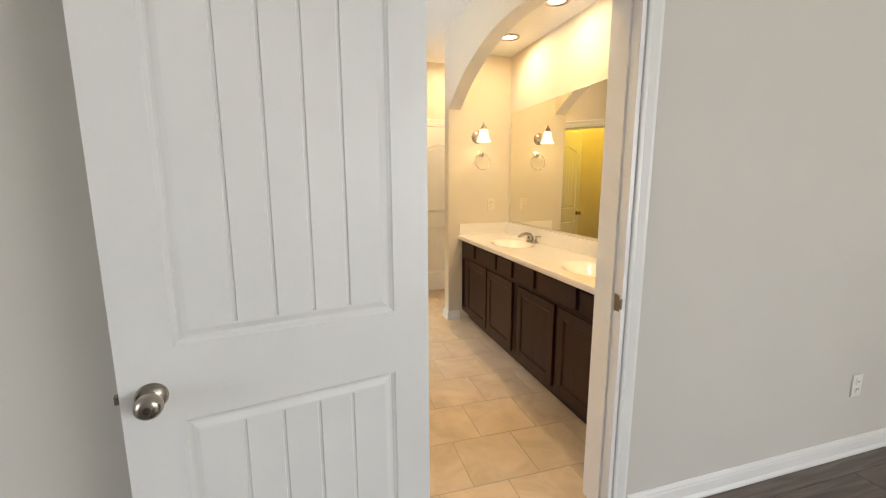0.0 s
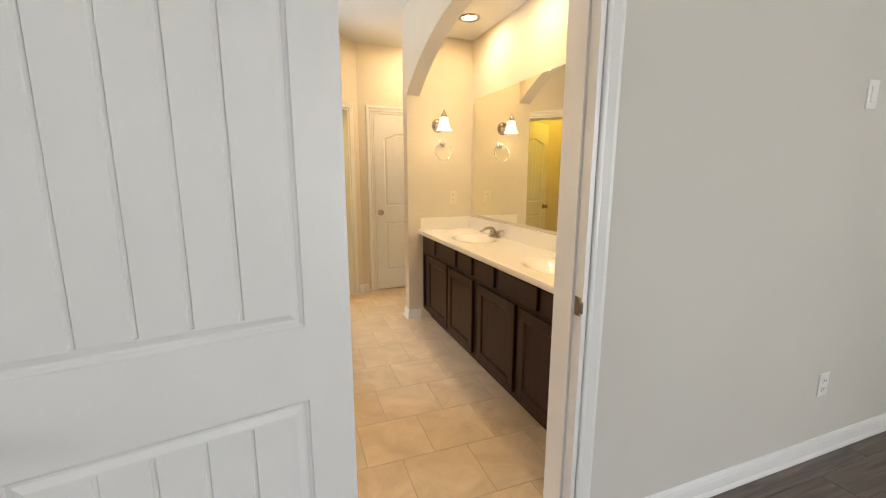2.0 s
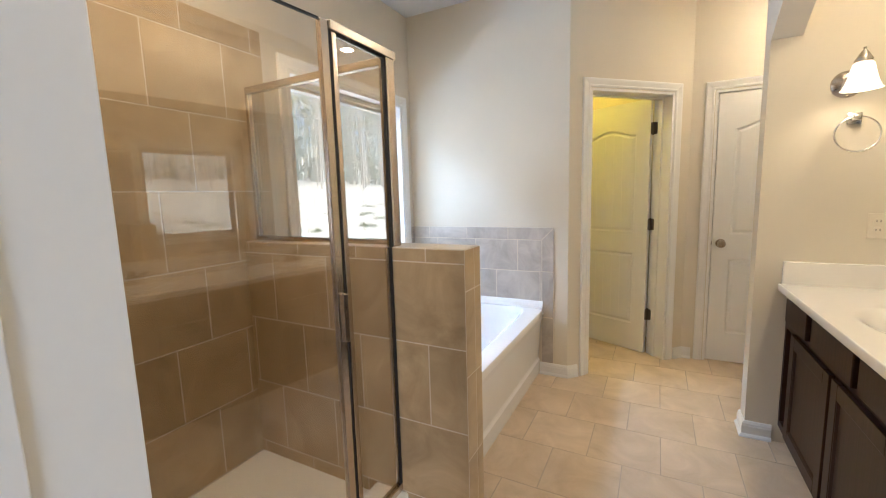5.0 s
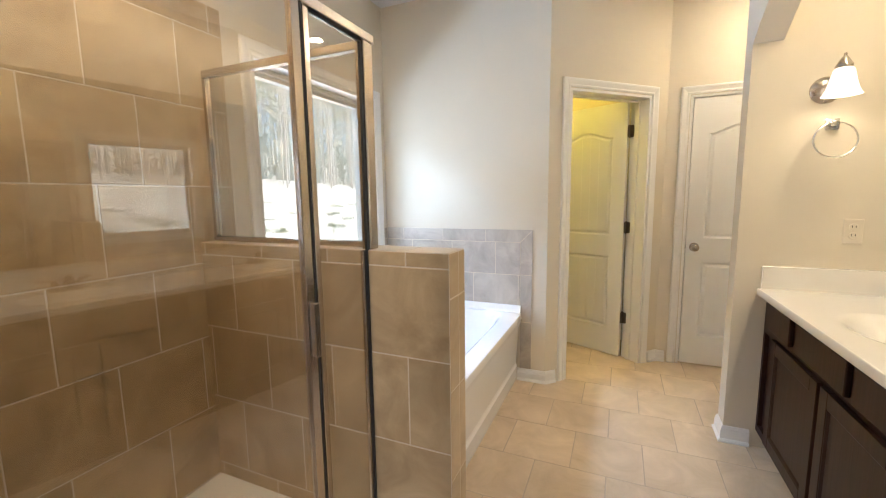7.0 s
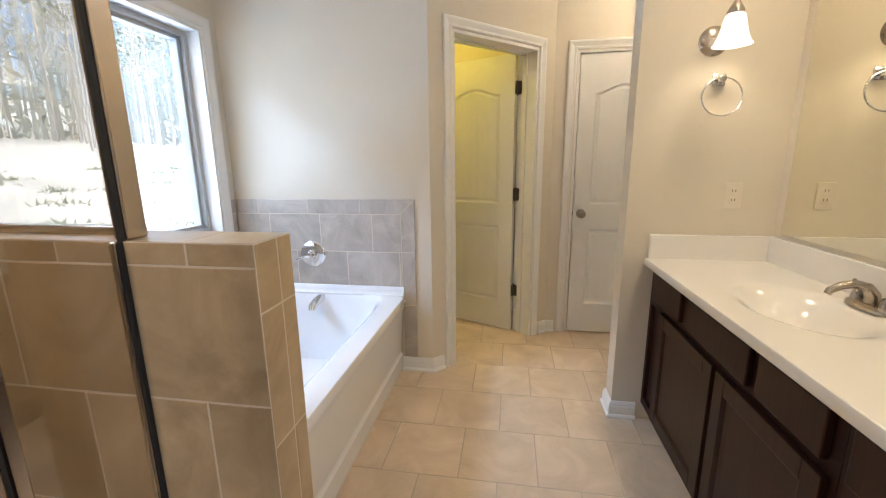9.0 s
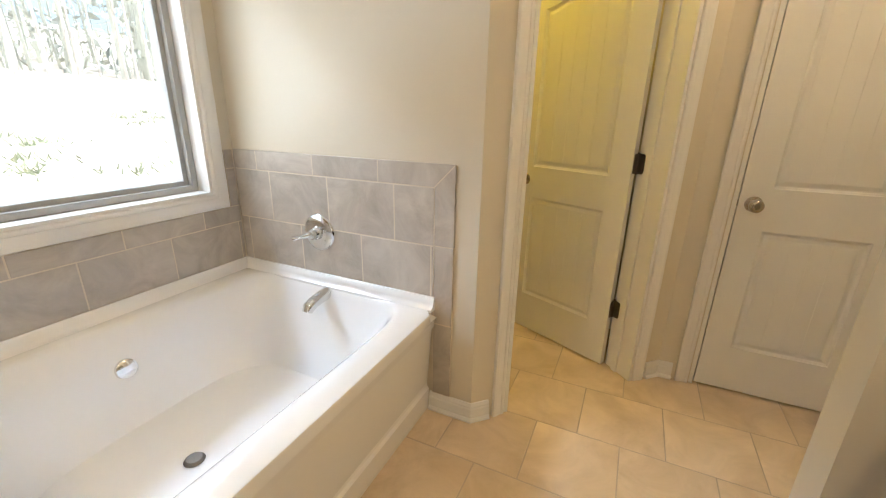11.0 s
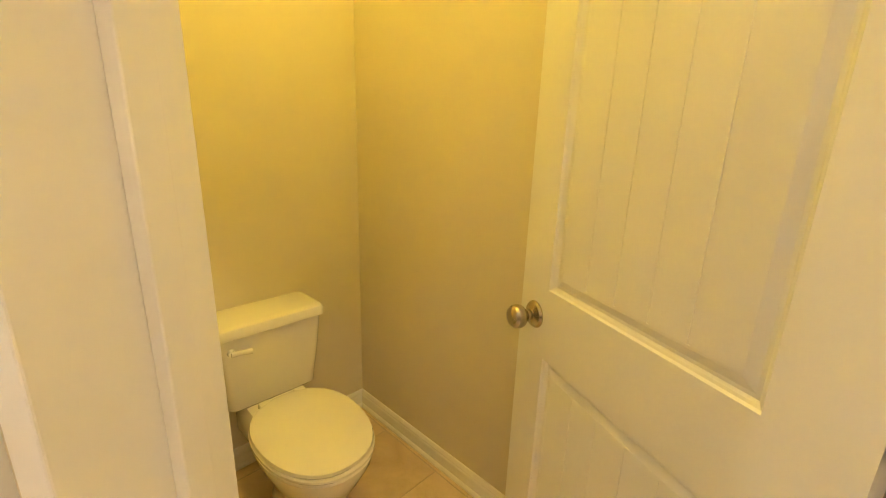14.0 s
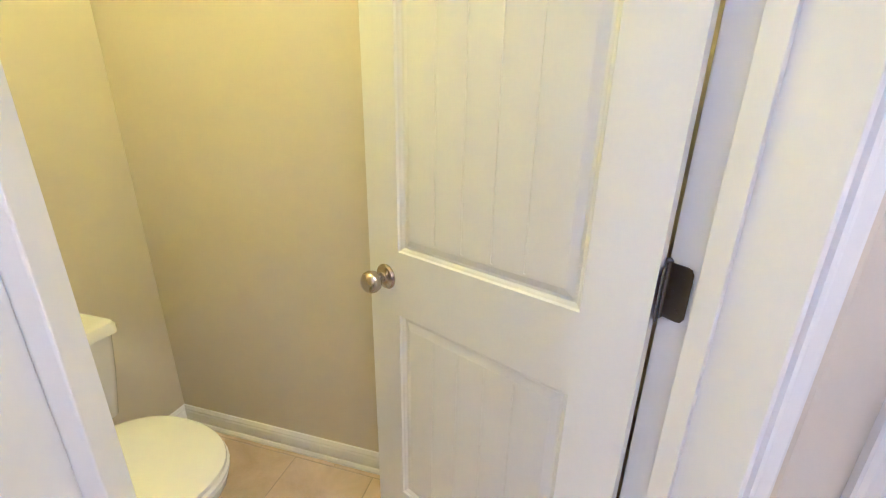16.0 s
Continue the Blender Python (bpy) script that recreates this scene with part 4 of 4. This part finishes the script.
def tub_valve():
    root = empty("tub_valve", "chrome tub valve with a lever handle", "tub faucet", "", "", pose(-0.325, YT - 0.0105, 0.753, 90, 0, 0))
    bm = bmesh.new()
    lathe(bm, [(0.001, 0.014), (0.045, 0.014), (0.075, 0.009), (0.084, 0.003), (0.085, 0.0)], None, 40)
    part("escutcheon", bm, CHROME, root, "", True)
    bm = bmesh.new()
    lathe(bm, [(0.030, 0.012), (0.027, 0.030), (0.022, 0.036), (0.022, 0.055), (0.018, 0.063), (0.001, 0.065)], None, 28)
    tube(bm, [(-0.005, 0.0, 0.052), (-0.025, -0.006, 0.066), (-0.050, -0.012, 0.086), (-0.064, -0.016, 0.098)], [0.014, 0.011, 0.010, 0.013], 14)
    part("lever", bm, CHROME, root, "", True)


tub_valve()


def tub_spout():
    root = empty("tub_spout", "chrome tub spout on the tile wall", "tub faucet", "", "", pose(-0.275, YT - 0.040, 0.480))
    bm = bmesh.new()
    tube(bm, [(0, 0, 0), (0, -0.012, 0), (0, -0.06, -0.003), (0, -0.10, -0.010), (0, -0.130, -0.022), (0, -0.140, -0.040)], [0.032, 0.031, 0.028, 0.027, 0.027, 0.022], 20)
    part("spout", bm, CHROME, root, "", True)


tub_spout()


# ---- toilet ----
def toilet():
    TX, TY = WL + 0.118, 4.945
    root = empty("toilet", "white porcelain two-piece toilet with closed lid", "toilet", "", "", pose(TX, TY, 0))
    def oval(cx, rx0, rx1, ry, z, n=40, p=2.2):
        out = []
        for k in range(n):
            a = 2 * math.pi * k / n
            c, s = math.cos(a), math.sin(a)
            rx = rx1 if c > 0 else rx0
            out.append((cx + rx * math.copysign(abs(c) ** (2 / p), c), 0.945 * ry * math.copysign(abs(s) ** (2 / p), s), 0.935 * z))
        return out
    bm = bmesh.new()
    loft(bm, [oval(0.40, 0.22, 0.17, 0.105, 0.0), oval(0.40, 0.22, 0.17, 0.105, 0.02), oval(0.40, 0.20, 0.15, 0.095, 0.05), oval(0.41, 0.20, 0.16, 0.10, 0.16), oval(0.42, 0.21, 0.22, 0.15, 0.28), oval(0.43, 0.22, 0.25, 0.178, 0.36), oval(0.43, 0.22, 0.255, 0.183, 0.385), oval(0.43, 0.215, 0.25, 0.178, 0.395)])
    box(bm, 0.03, 0.27, -0.11, 0.11, 0.20, 0.366, bev=0.02)
    part("bowl", bm, PORCELAIN, root, "", True)
    bm = bmesh.new()
    loft(bm, [oval(0.43, 0.205, 0.255, 0.183, 0.396), oval(0.43, 0.21, 0.26, 0.187, 0.402), oval(0.43, 0.21, 0.26, 0.187, 0.410), oval(0.43, 0.205, 0.255, 0.183, 0.414)])
    part("seat", bm, PORCELAIN, root, "", True)
    bm = bmesh.new()
    loft(bm, [oval(0.43, 0.205, 0.250, 0.180, 0.4145), oval(0.43, 0.208, 0.254, 0.184, 0.420), oval(0.43, 0.205, 0.252, 0.181, 0.430), oval(0.43, 0.19, 0.235, 0.165, 0.436), oval(0.43, 0.10, 0.14, 0.09, 0.438)])
    box(bm, 0.215, 0.25, -0.085, -0.045, 0.380, 0.404, bev=0.006)
    box(bm, 0.215, 0.25, 0.045, 0.085, 0.380, 0.404, bev=0.006)
    part("seat_lid", bm, PORCELAIN, root, "", True)
    def tank_ring(z, x0, x1, hw, r=0.03, n=8):
        out = []
        for cx, cy, a0 in ((x1 - r, hw - r, 0), (x0 + r, hw - r, 90), (x0 + r, -hw + r, 180), (x1 - r, -hw + r, 270)):
            for k in range(n + 1):
                a = radians(a0 + 90 * k / n)
                out.append((cx + r * math.cos(a), cy + r * math.sin(a), z))
        return out
    bm = bmesh.new()
    loft(bm, [tank_ring(0.365, 0.03, 0.165, 0.152), tank_ring(0.375, 0.02, 0.175, 0.162), tank_ring(0.53, 0.015, 0.19, 0.180), tank_ring(0.660, 0.012, 0.20, 0.190)])
    tank = part("tank", bm, PORCELAIN, root, "", True)
    bm = bmesh.new()
    loft(bm, [tank_ring(0.660, 0.008, 0.205, 0.194), tank_ring(0.664, 0.004, 0.212, 0.201), tank_ring(0.688, 0.004, 0.212, 0.201), tank_ring(0.698, 0.008, 0.206, 0.195), tank_ring(0.702, 0.02, 0.19, 0.18)])
    part("tank_lid", bm, PORCELAIN, root, "", True)
    bm = bmesh.new()
    tube(bm, [(0.198, -0.145, 0.616), (0.214, -0.145, 0.616)], 0.013, 14)
    tube(bm, [(0.214, -0.150, 0.616), (0.217, -0.120, 0.614), (0.215, -0.085, 0.609)], [0.010, 0.008, 0.010], 12)
    part("flush_lever", bm, PORCELAIN, tank, "white flush lever", True)
    bm = bmesh.new()
    tube(bm, [(0.07, -0.15, 0.39), (0.06, -0.165, 0.30), (0.04, -0.18, 0.20), (0.03, -0.18, 0.15)], 0.006, 10)
    part("supply_hose", bm, CHROME, root, "", True)
    bm = bmesh.new()
    tube(bm, [(0.002, -0.18, 0.145), (0.05, -0.18, 0.145)], 0.010, 12)
    tube(bm, [(0.03, -0.18, 0.135), (0.03, -0.18, 0.17)], 0.011, 12)
    part("stop_valve", bm, CHROME, root, "", True)


toilet()


def toilet_room_light():
    root = empty("ceiling_lamp", "lit round frosted ceiling lamp in the toilet room", "ceiling light", "", "", pose(0.1, 4.95, CEILZ))
    bm = bmesh.new()
    lathe(bm, [(0.09, 0.0), (0.09, -0.02), (0.07, -0.03), (0.001, -0.03)], None, 28)
    part("base", bm, NICKEL, root, "", True)


toilet_room_light()


# Assumed fixture on the unseen shower ceiling, added to light the tile.
def unseen_downlight():
    root = empty("downlight", "added unseen recessed ceiling light above the shower", "ceiling light", "shower downlight", "", pose(-0.35, 2.10, CEILZ))
    bm = bmesh.new()
    prof = [(0.085, 0.0), (0.083, -0.006), (0.066, -0.008), (0.062, -0.004), (0.058, 0.0)]
    loft(bm, [[(r * math.cos(2 * math.pi * i / 36), r * math.sin(2 * math.pi * i / 36), h) for i in range(36)] for r, h in prof], True, (False, False))
    part("trim_ring", bm, NICKEL, root, "", True)
    bm = bmesh.new()
    lathe(bm, [(0.001, -0.0045), (0.040, -0.0045), (0.060, -0.001)], None, 32)
    part("lens", bm, CANGLOW, root, "", True)


unseen_downlight()
# Assumed fixture behind the pier, added to go with the closet fill.
_c = copy_thing([o for o in bpy.data.objects if o.get("group") == "shower downlight"][0], pose(1.75, 4.54, CEILZ))
tagged(_c, "added unseen recessed ceiling light before the closet", "ceiling light", "closet downlight")


# ---- outdoors ----
GRASS = mat("dry_grass", (0.38, 0.35, 0.29), 0.95, vary=0.35, scale=0.6, fine=14, bump=0.3)
# Far woods: bright haze is put into the colour, paler than real leaves.
WOODS = mat("hazed_woodland", (0.44, 0.46, 0.41), 0.8, vary=0.35, scale=0.5, fine=5, bump=0.0)
BARK = mat("bark", (0.50, 0.47, 0.42), 0.95, vary=0.3, scale=3, fine=40, bump=0.4)
# Leaf green lightened as well, towards the bright haze outdoors.
LEAF = mat("paled_foliage", (0.20, 0.23, 0.15), 0.7, vary=0.4, scale=0.8, fine=6, bump=0.0)


def slope(x, y):
    """Height of the yard: level beside the house, then a bank that rises to the woods."""
    d = max(0.0, -x - 3.0)
    return -0.5 + 0.145 * d * min(1.0, d / 6) - 0.0014 * max(0.0, d - 8) ** 2 * (1 if d < 40 else 0) - (0.0014 * 32 ** 2 if d >= 40 else 0) + 0.25 * noise.noise((x * 0.12, y * 0.12, 0)) * min(1, d / 5)


def ground():
    bm = bmesh.new()
    xs = [60, 20, 6, 4] + [4 - 1.5 * i for i in range(1, 36)] + [-70, -120, -300, -900]
    ys = [-600, -200, -80] + [-50 + 2.5 * i for i in range(45)] + [80, 200, 600]
    grid = [[bm.verts.new((x, y, slope(x, y))) for y in ys] for x in xs]
    for i in range(len(xs) - 1):
        for j in range(len(ys) - 1):
            bm.faces.new((grid[i][j], grid[i][j + 1], grid[i + 1][j + 1], grid[i + 1][j]))
    structure("ground", bm, GRASS, "pale dry grass bank behind the house", "ground")


ground()


def tree(x, y, h, seed, leafy):
    rnd = random.Random(seed)
    z = slope(x, y) - 0.1
    root = empty("tree", "tall thin pine with sparse green crown" if leafy else "tall bare-limbed tree at the edge of the woods", "tree", "trees at the edge of the woods", "", pose(x, y, z))
    bm = bmesh.new()
    bend = rnd.uniform(-0.4, 0.4)
    r0 = 0.0042 * h + 0.02
    pts = [(bend * (k / 8) ** 2, rnd.uniform(-0.08, 0.08) * k / 3, h * k / 8) for k in range(9)]
    tube(bm, pts, [r0 * (1 - 0.85 * k / 8) for k in range(9)], 7)
    tips = []
    for k in range(26 if not leafy else 22):
        f = rnd.uniform(0.3, 0.97) if not leafy else rnd.uniform(0.45, 0.98)
        i = min(7, int(f * 8))
        u = f * 8 - i
        p = Vector(pts[i]).lerp(Vector(pts[i + 1]), u)
        a = rnd.uniform(0, 6.283)
        ln = h * rnd.uniform(0.10, 0.22) * (1.15 - f)  + 0.35
        d = Vector((math.cos(a), math.sin(a), rnd.uniform(0.2, 0.9) if not leafy else rnd.uniform(-0.1, 0.35)))
        q1, q2 = p + d * ln * 0.5, p + d * ln + Vector((0, 0, 0.1 * ln))
        tube(bm, [p, q1, q2], [r0 * 0.28 * (1.1 - f) + 0.012, r0 * 0.16 * (1.1 - f) + 0.009, 0.005], 4)
        tips += [q1, q1.lerp(q2, 0.5), q2]
        for _ in range(3 if not leafy else 1):
            d2 = (d + Vector((rnd.uniform(-1, 1), rnd.uniform(-1, 1), rnd.uniform(0, 1)))).normalized()
            s = q1.lerp(q2, rnd.random())
            tube(bm, [s, s + d2 * ln * 0.45], [0.010, 0.004], 3)
            tips.append(s + d2 * ln * 0.4)
    part("trunk", bm, BARK, root)
    bl = bmesh.new()
    for p in tips:
        for _ in range(8 if leafy else 3):
            c = p + Vector((rnd.gauss(0, 0.28), rnd.gauss(0, 0.28), rnd.gauss(0, 0.2)))
            a = Vector((rnd.uniform(-1, 1), rnd.uniform(-1, 1), rnd.uniform(-1, 1))).normalized()
            b = a.orthogonal().normalized()
            s = rnd.uniform(0.08, 0.17) * (1.25 if leafy else 0.7)
            bl.faces.new([bl.verts.new(c + a * s), bl.verts.new(c + b * s * 0.45), bl.verts.new(c - a * s), bl.verts.new(c - b * s * 0.45)])
    part("crown", bl, LEAF, root)
    return root


_r = random.Random(5)
for _k in range(64):
    _row = _k % 4
    _x = -24 - 3.0 * _row + _r.uniform(-1.3, 1.3)
    _y = 4 + (_k // 4) * 3.5 + _r.uniform(-1.7, 1.7)
    tree(_x, _y, _r.uniform(13, 19), 100 + _k, _r.random() < 0.3)



def woodland():
    """The deep of the woods behind the first trees: thin stems and a thicket of small leaves, thinner towards the top."""
    rnd = np.random.default_rng(3)
    verts, faces = [], []
    n = 420
    for x, y, h, w, lean in zip(rnd.uniform(-58, -36, n), rnd.uniform(0, 95, n), rnd.uniform(12, 21, n), rnd.uniform(0.07, 0.20, n), rnd.uniform(-1.2, 1.2, n)):
        z, k = slope(x, y) - 0.2, len(verts)
        for hh, ww in ((0, w), (h, 0.03)):
            verts += [(x + ww * math.cos(a), y + lean * hh / h + ww * math.sin(a), z + hh) for a in (0, 2.1, 4.2)]
        faces += [(k + i, k + (i + 1) % 3, k + 3 + (i + 1) % 3, k + 3 + i) for i in range(3)]
    m = 14000
    px, py = rnd.uniform(-60, -38, m), rnd.uniform(-2, 100, m)
    pz = rnd.beta(1.0, 1.6, m) * 21
    d1, d2 = rnd.normal(size=(m, 3)), rnd.normal(size=(m, 3))
    size = rnd.uniform(0.12, 0.36, m)
    for i in range(m):
        c = (px[i], py[i], slope(px[i], py[i]) + pz[i])
        k, q = len(verts), size[i]
        verts += [(c[0] + q * (a * d1[i][0] + b * d2[i][0]), c[1] + q * (a * d1[i][1] + b * d2[i][1]), c[2] + q * (a * d1[i][2] + b * d2[i][2])) for a, b in ((1, 0), (0, 0.5), (-1, 0), (0, -0.5))]
        faces.append((k, k + 1, k + 2, k + 3))
    me = bpy.data.meshes.new("woodland")
    me.from_pydata(verts, [], faces)
    # haze of the distance comes from this pale colour
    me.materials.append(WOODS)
    tagged(new("woodland", me), "thicket of thin trees and leaves, paled for haze", "woods", "", "stuff")


woodland()


def weeds():
    """Low tufts on the bank."""
    rnd = random.Random(9)
    bm = bmesh.new()
    for _ in range(70):
        x, y = rnd.uniform(-15, -4.5), rnd.uniform(-2, 22)
        for _k in range(40):
            a, r = rnd.uniform(0, 6.283), abs(rnd.gauss(0, 0.28))
            p = Vector((x + r * math.cos(a), y + 1.6 * r * math.sin(a), 0))
            p.z = slope(p.x, p.y) - 0.01
            d = Vector((rnd.uniform(-1, 1), rnd.uniform(-1, 1), rnd.uniform(0.4, 1.2))).normalized() * rnd.uniform(0.08, 0.26)
            s = d.orthogonal().normalized() * 0.02
            bm.faces.new([bm.verts.new(p - s), bm.verts.new(p + s), bm.verts.new(p + d)])
    tagged(part("weeds", bm, LEAF), "low green tufts on the pale bank", "weeds", "", "stuff")


weeds()

# ---- tiles, last ----
def tile_mesh(w, h, d, name, material, bev=0.0018):
    """A tile with softened arrises: w along x, h along y, its back at z 0."""
    bm = bmesh.new()
    o = [(0, 0), (w, 0), (w, h), (0, h)]
    i = [(bev, bev), (w - bev, bev), (w - bev, h - bev), (bev, h - bev)]
    loft(bm, [[(x, y, 0) for x, y in o], [(x, y, d - bev * 0.6) for x, y in o], [(x, y, d) for x, y in i]], True, (False, True))
    return mesh_from(bm, name, material)


def course(parent, material, m, length, height, rows, cols, depth, gap=0.0045):
    """Lay tiles in running bond on a plane: m maps (along, up, out). rows: list of (z0, z1, first joint); cols: pitch."""
    cache = {}
    bm = bmesh.new()
    box(bm, 0.001, length - 0.001, rows[0][0] + 0.001, rows[-1][1] - 0.001, -0.001, depth - 0.0009)
    bm.transform(m)
    part("grout_bed", bm, WALLGROUT, parent)
    for z0, z1, first in rows:
        edges = [0.0]
        x = first
        while x < length - 0.012:
            if x > 0.012:
                edges.append(x)
            x += cols
        edges.append(length)
        for a, b in zip(edges, edges[1:]):
            key = (round(b - a, 3), round(z1 - z0, 3))
            if key not in cache:
                cache[key] = tile_mesh(key[0] - gap, key[1] - gap, depth, "tile", material)
            ob = new("tile", cache[key])
            ob.parent = parent
            ob.matrix_basis = m @ Matrix.Translation((a + gap / 2, z0 + gap / 2, 0))


def plane(o, along, up):
    a, u = Vector(along), Vector(up)
    n = a.cross(u)
    return Matrix(((a.x, u.x, n.x, o[0]), (a.y, u.y, n.y, o[1]), (a.z, u.z, n.z, o[2]), (0, 0, 0, 1)))


# floor: running bond, rows across the room
FB = bpy.data.objects["floor_bathroom"]
P = 0.335
ROWS = []
_y = 1.722 - P
_i = -1
while _y < 5.45:
    ROWS.append((_y, min(_y + P, 5.45), _i))
    _y += P
    _i += 1
_c = {}
for y0, y1, i in ROWS:
    x = 0.865 - 6 * P + (P / 2 if i % 2 else 0)
    while x < WR:
        a, b, c, d = max(x, WL), min(x + P, WR), max(y0, YE0 + 0.03), min(y1, 5.445)
        x += P
        if b - a < 0.02 or d - c < 0.02:
            continue
        if b < 0.15 and d < YT - 0.05:
            continue
        if a > 1.66 and d < YP0:
            continue
        key = (round(b - a, 3), round(d - c, 3))
        if key not in _c:
            _c[key] = tile_mesh(key[0] - 0.005, key[1] - 0.005, 0.006, "tile", FLOORTILE, 0.0015)
        ob = new("tile", _c[key])
        ob.parent = FB
        ob.matrix_basis = Matrix.Translation((a + 0.0025, c + 0.0025, -0.0042))

# bedroom planks
FBED = bpy.data.objects["floor_bedroom"]
_pm = {}
_y, _i = YE0 + 0.045, 0
while _y > -3.5:
    x = -3.0 - (0.37 * _i) % 1.2
    while x < 3.87:
        a, b = max(x, -3.0), min(x + 1.2, 3.87)
        x += 1.2
        if b - a < 0.05:
            continue
        key = round(b - a, 3)
        if key not in _pm:
            _pm[key] = tile_mesh(key - 0.0015, 0.150, 0.012, "plank", PLANKFLOOR, 0.002)
        ob = new("plank", _pm[key])
        ob.parent = FBED
        ob.matrix_basis = Matrix.Translation((a, _y - 0.151, -0.0125))
    _y -= 0.1515
    _i += 1

# shower walls
WW = bpy.data.objects["wall_window"]
B = [0.045, 0.38, 0.715, 1.052, 1.39, 1.727, 2.06, 2.18]
LEFT = [(a, b, (2.134 - YE1 - 2 * 0.335 if k % 2 == 0 else 2.312 - YE1 - 3 * 0.335) + 0.335) for k, (a, b) in enumerate(zip(B, B[1:]))]
course(WW, SHOWERTILE, plane((WL, YE1 + 0.0, 0), (0, 1, 0), (0, 0, 1)), 2.868 - YE1, 2.18, LEFT, 0.335, 0.0095)
WE = bpy.data.objects["wall_entry"]
course(WE, SHOWERTILE, plane((0.06, YE1, 0), (-1, 0, 0), (0, 0, 1)), 0.06 - WL - 0.01, 2.18, [(a, b, 0.2 if k % 2 else 0.035) for k, (a, b) in enumerate(zip(B, B[1:]))], 0.335, 0.0095)
# knee wall: front, end, cap, tub side
KB = [(0.0, 0.10), (0.10, 0.432), (0.432, 0.766), (0.766, 1.092), (1.092, KZ)]
course(KNEE, SHOWERTILE, plane((WL, KY0 + 0.009, 0), (1, 0, 0), (0, 0, 1)), KX - WL, KZ,
       [(a, b, (KX - WL) % 0.335 + (0.172 if k % 2 == 0 else 0.0) - 0.335) for k, (a, b) in enumerate(KB)], 0.335, 0.009)
course(KNEE, SHOWERTILE, plane((KX - 0.009, KY0, 0), (0, 1, 0), (0, 0, 1)), KY1 - KY0, KZ, [(0, 0.325, 0.086), (0.325, 0.66, 0.086), (0.66, 0.99, 0.086), (0.99, KZ, 0.086)], 0.335, 0.0092)
course(KNEE, SHOWERTILE, plane((WL, KY0, KZ - 0.009), (1, 0, 0), (0, 1, 0)), KX - WL, 0.145, [(0.0, 0.145, (KX - WL) % 0.335 - 0.165)], 0.335, 0.0094)
course(KNEE, TUBTILE, plane((KX, KY1 - 0.009, 0), (-1, 0, 0), (0, 0, 1)), KX - WL, KZ, [(0.0, 0.2, 0.17), (0.2, 0.535, 0.335), (0.535, 0.87, 0.17), (0.87, KZ, 0.335)], 0.335, 0.009)
# tub surround: the foot wall and below the window
WT = bpy.data.objects["wall_tub"]
TX1 = 0.335
course(WT, TUBTILE, plane((WL + 0.01, YT, 0), (1, 0, 0), (0, 0, 1)), TX1 - 0.085 - WL - 0.01, 1.1, [(0.45, 0.774, 0.052), (0.774, 1.006, 0.22)], 0.335, 0.0095)
course(WT, TUBTILE, plane((TX1 - 0.085, YT, 0), (1, 0, 0), (0, 0, 1)), 0.085, 1.1, [(0.092, 0.436, 1.0), (0.436, 0.777, 1.0)], 0.335, 0.0098)
course(WW, TUBTILE, plane((WL, KY1, 0), (0, 1, 0), (0, 0, 1)), YT - 0.0105 - KY1, 1.1, [(0.45, 0.745, 0.079), (0.745, WZ0 - 0.07, 0.24)], 0.335, 0.0095)
course(WW, TUBTILE, plane((WL, 4.216, 0), (0, 1, 0), (0, 0, 1)), YT - 0.0105 - 4.216, 1.1, [(WZ0 - 0.07, 1.006, 1.0), (1.006, 1.095, 1.0)], 0.335, 0.0095)

# mitred cap course of the tub surround
def mitred(pts, d=0.0098):
    bm = bmesh.new()
    c = Vector((sum(p[0] for p in pts) / len(pts), sum(p[1] for p in pts) / len(pts)))
    inner = [(p[0] + (0.002 if p[0] < c.x else -0.002), p[1] + (0.002 if p[1] < c.y else -0.002)) for p in pts]
    loft(bm, [[(x, YT, z) for x, z in pts], [(x, YT - d + 0.001, z) for x, z in pts], [(x, YT - d, z) for x, z in inner]], True, (False, True))
    part("tile", bm, TUBTILE, WT)


_j = TX1 - 0.085
part("grout_bed", boxes((WL + 0.011, TX1 - 0.002, YT - 0.0088, YT - 0.0002, 1.004, 1.0935), (_j + 0.001, TX1 - 0.002, YT - 0.0088, YT - 0.0002, 0.776, 1.0035)), WALLGROUT, WT)
for a, b in ((WL + 0.0105, -0.676), (-0.672, -0.341), (-0.337, -0.0055)):
    mitred([(a, 1.0085), (b, 1.0085), (b, 1.095), (a, 1.095)])
mitred([(-0.001, 1.0085), (_j - 0.003, 1.0085), (TX1 - 0.004, 1.095), (-0.001, 1.095)])
mitred([(_j + 0.002, 0.779), (TX1, 0.779), (TX1, 1.093), (_j + 0.002, 1.007)])
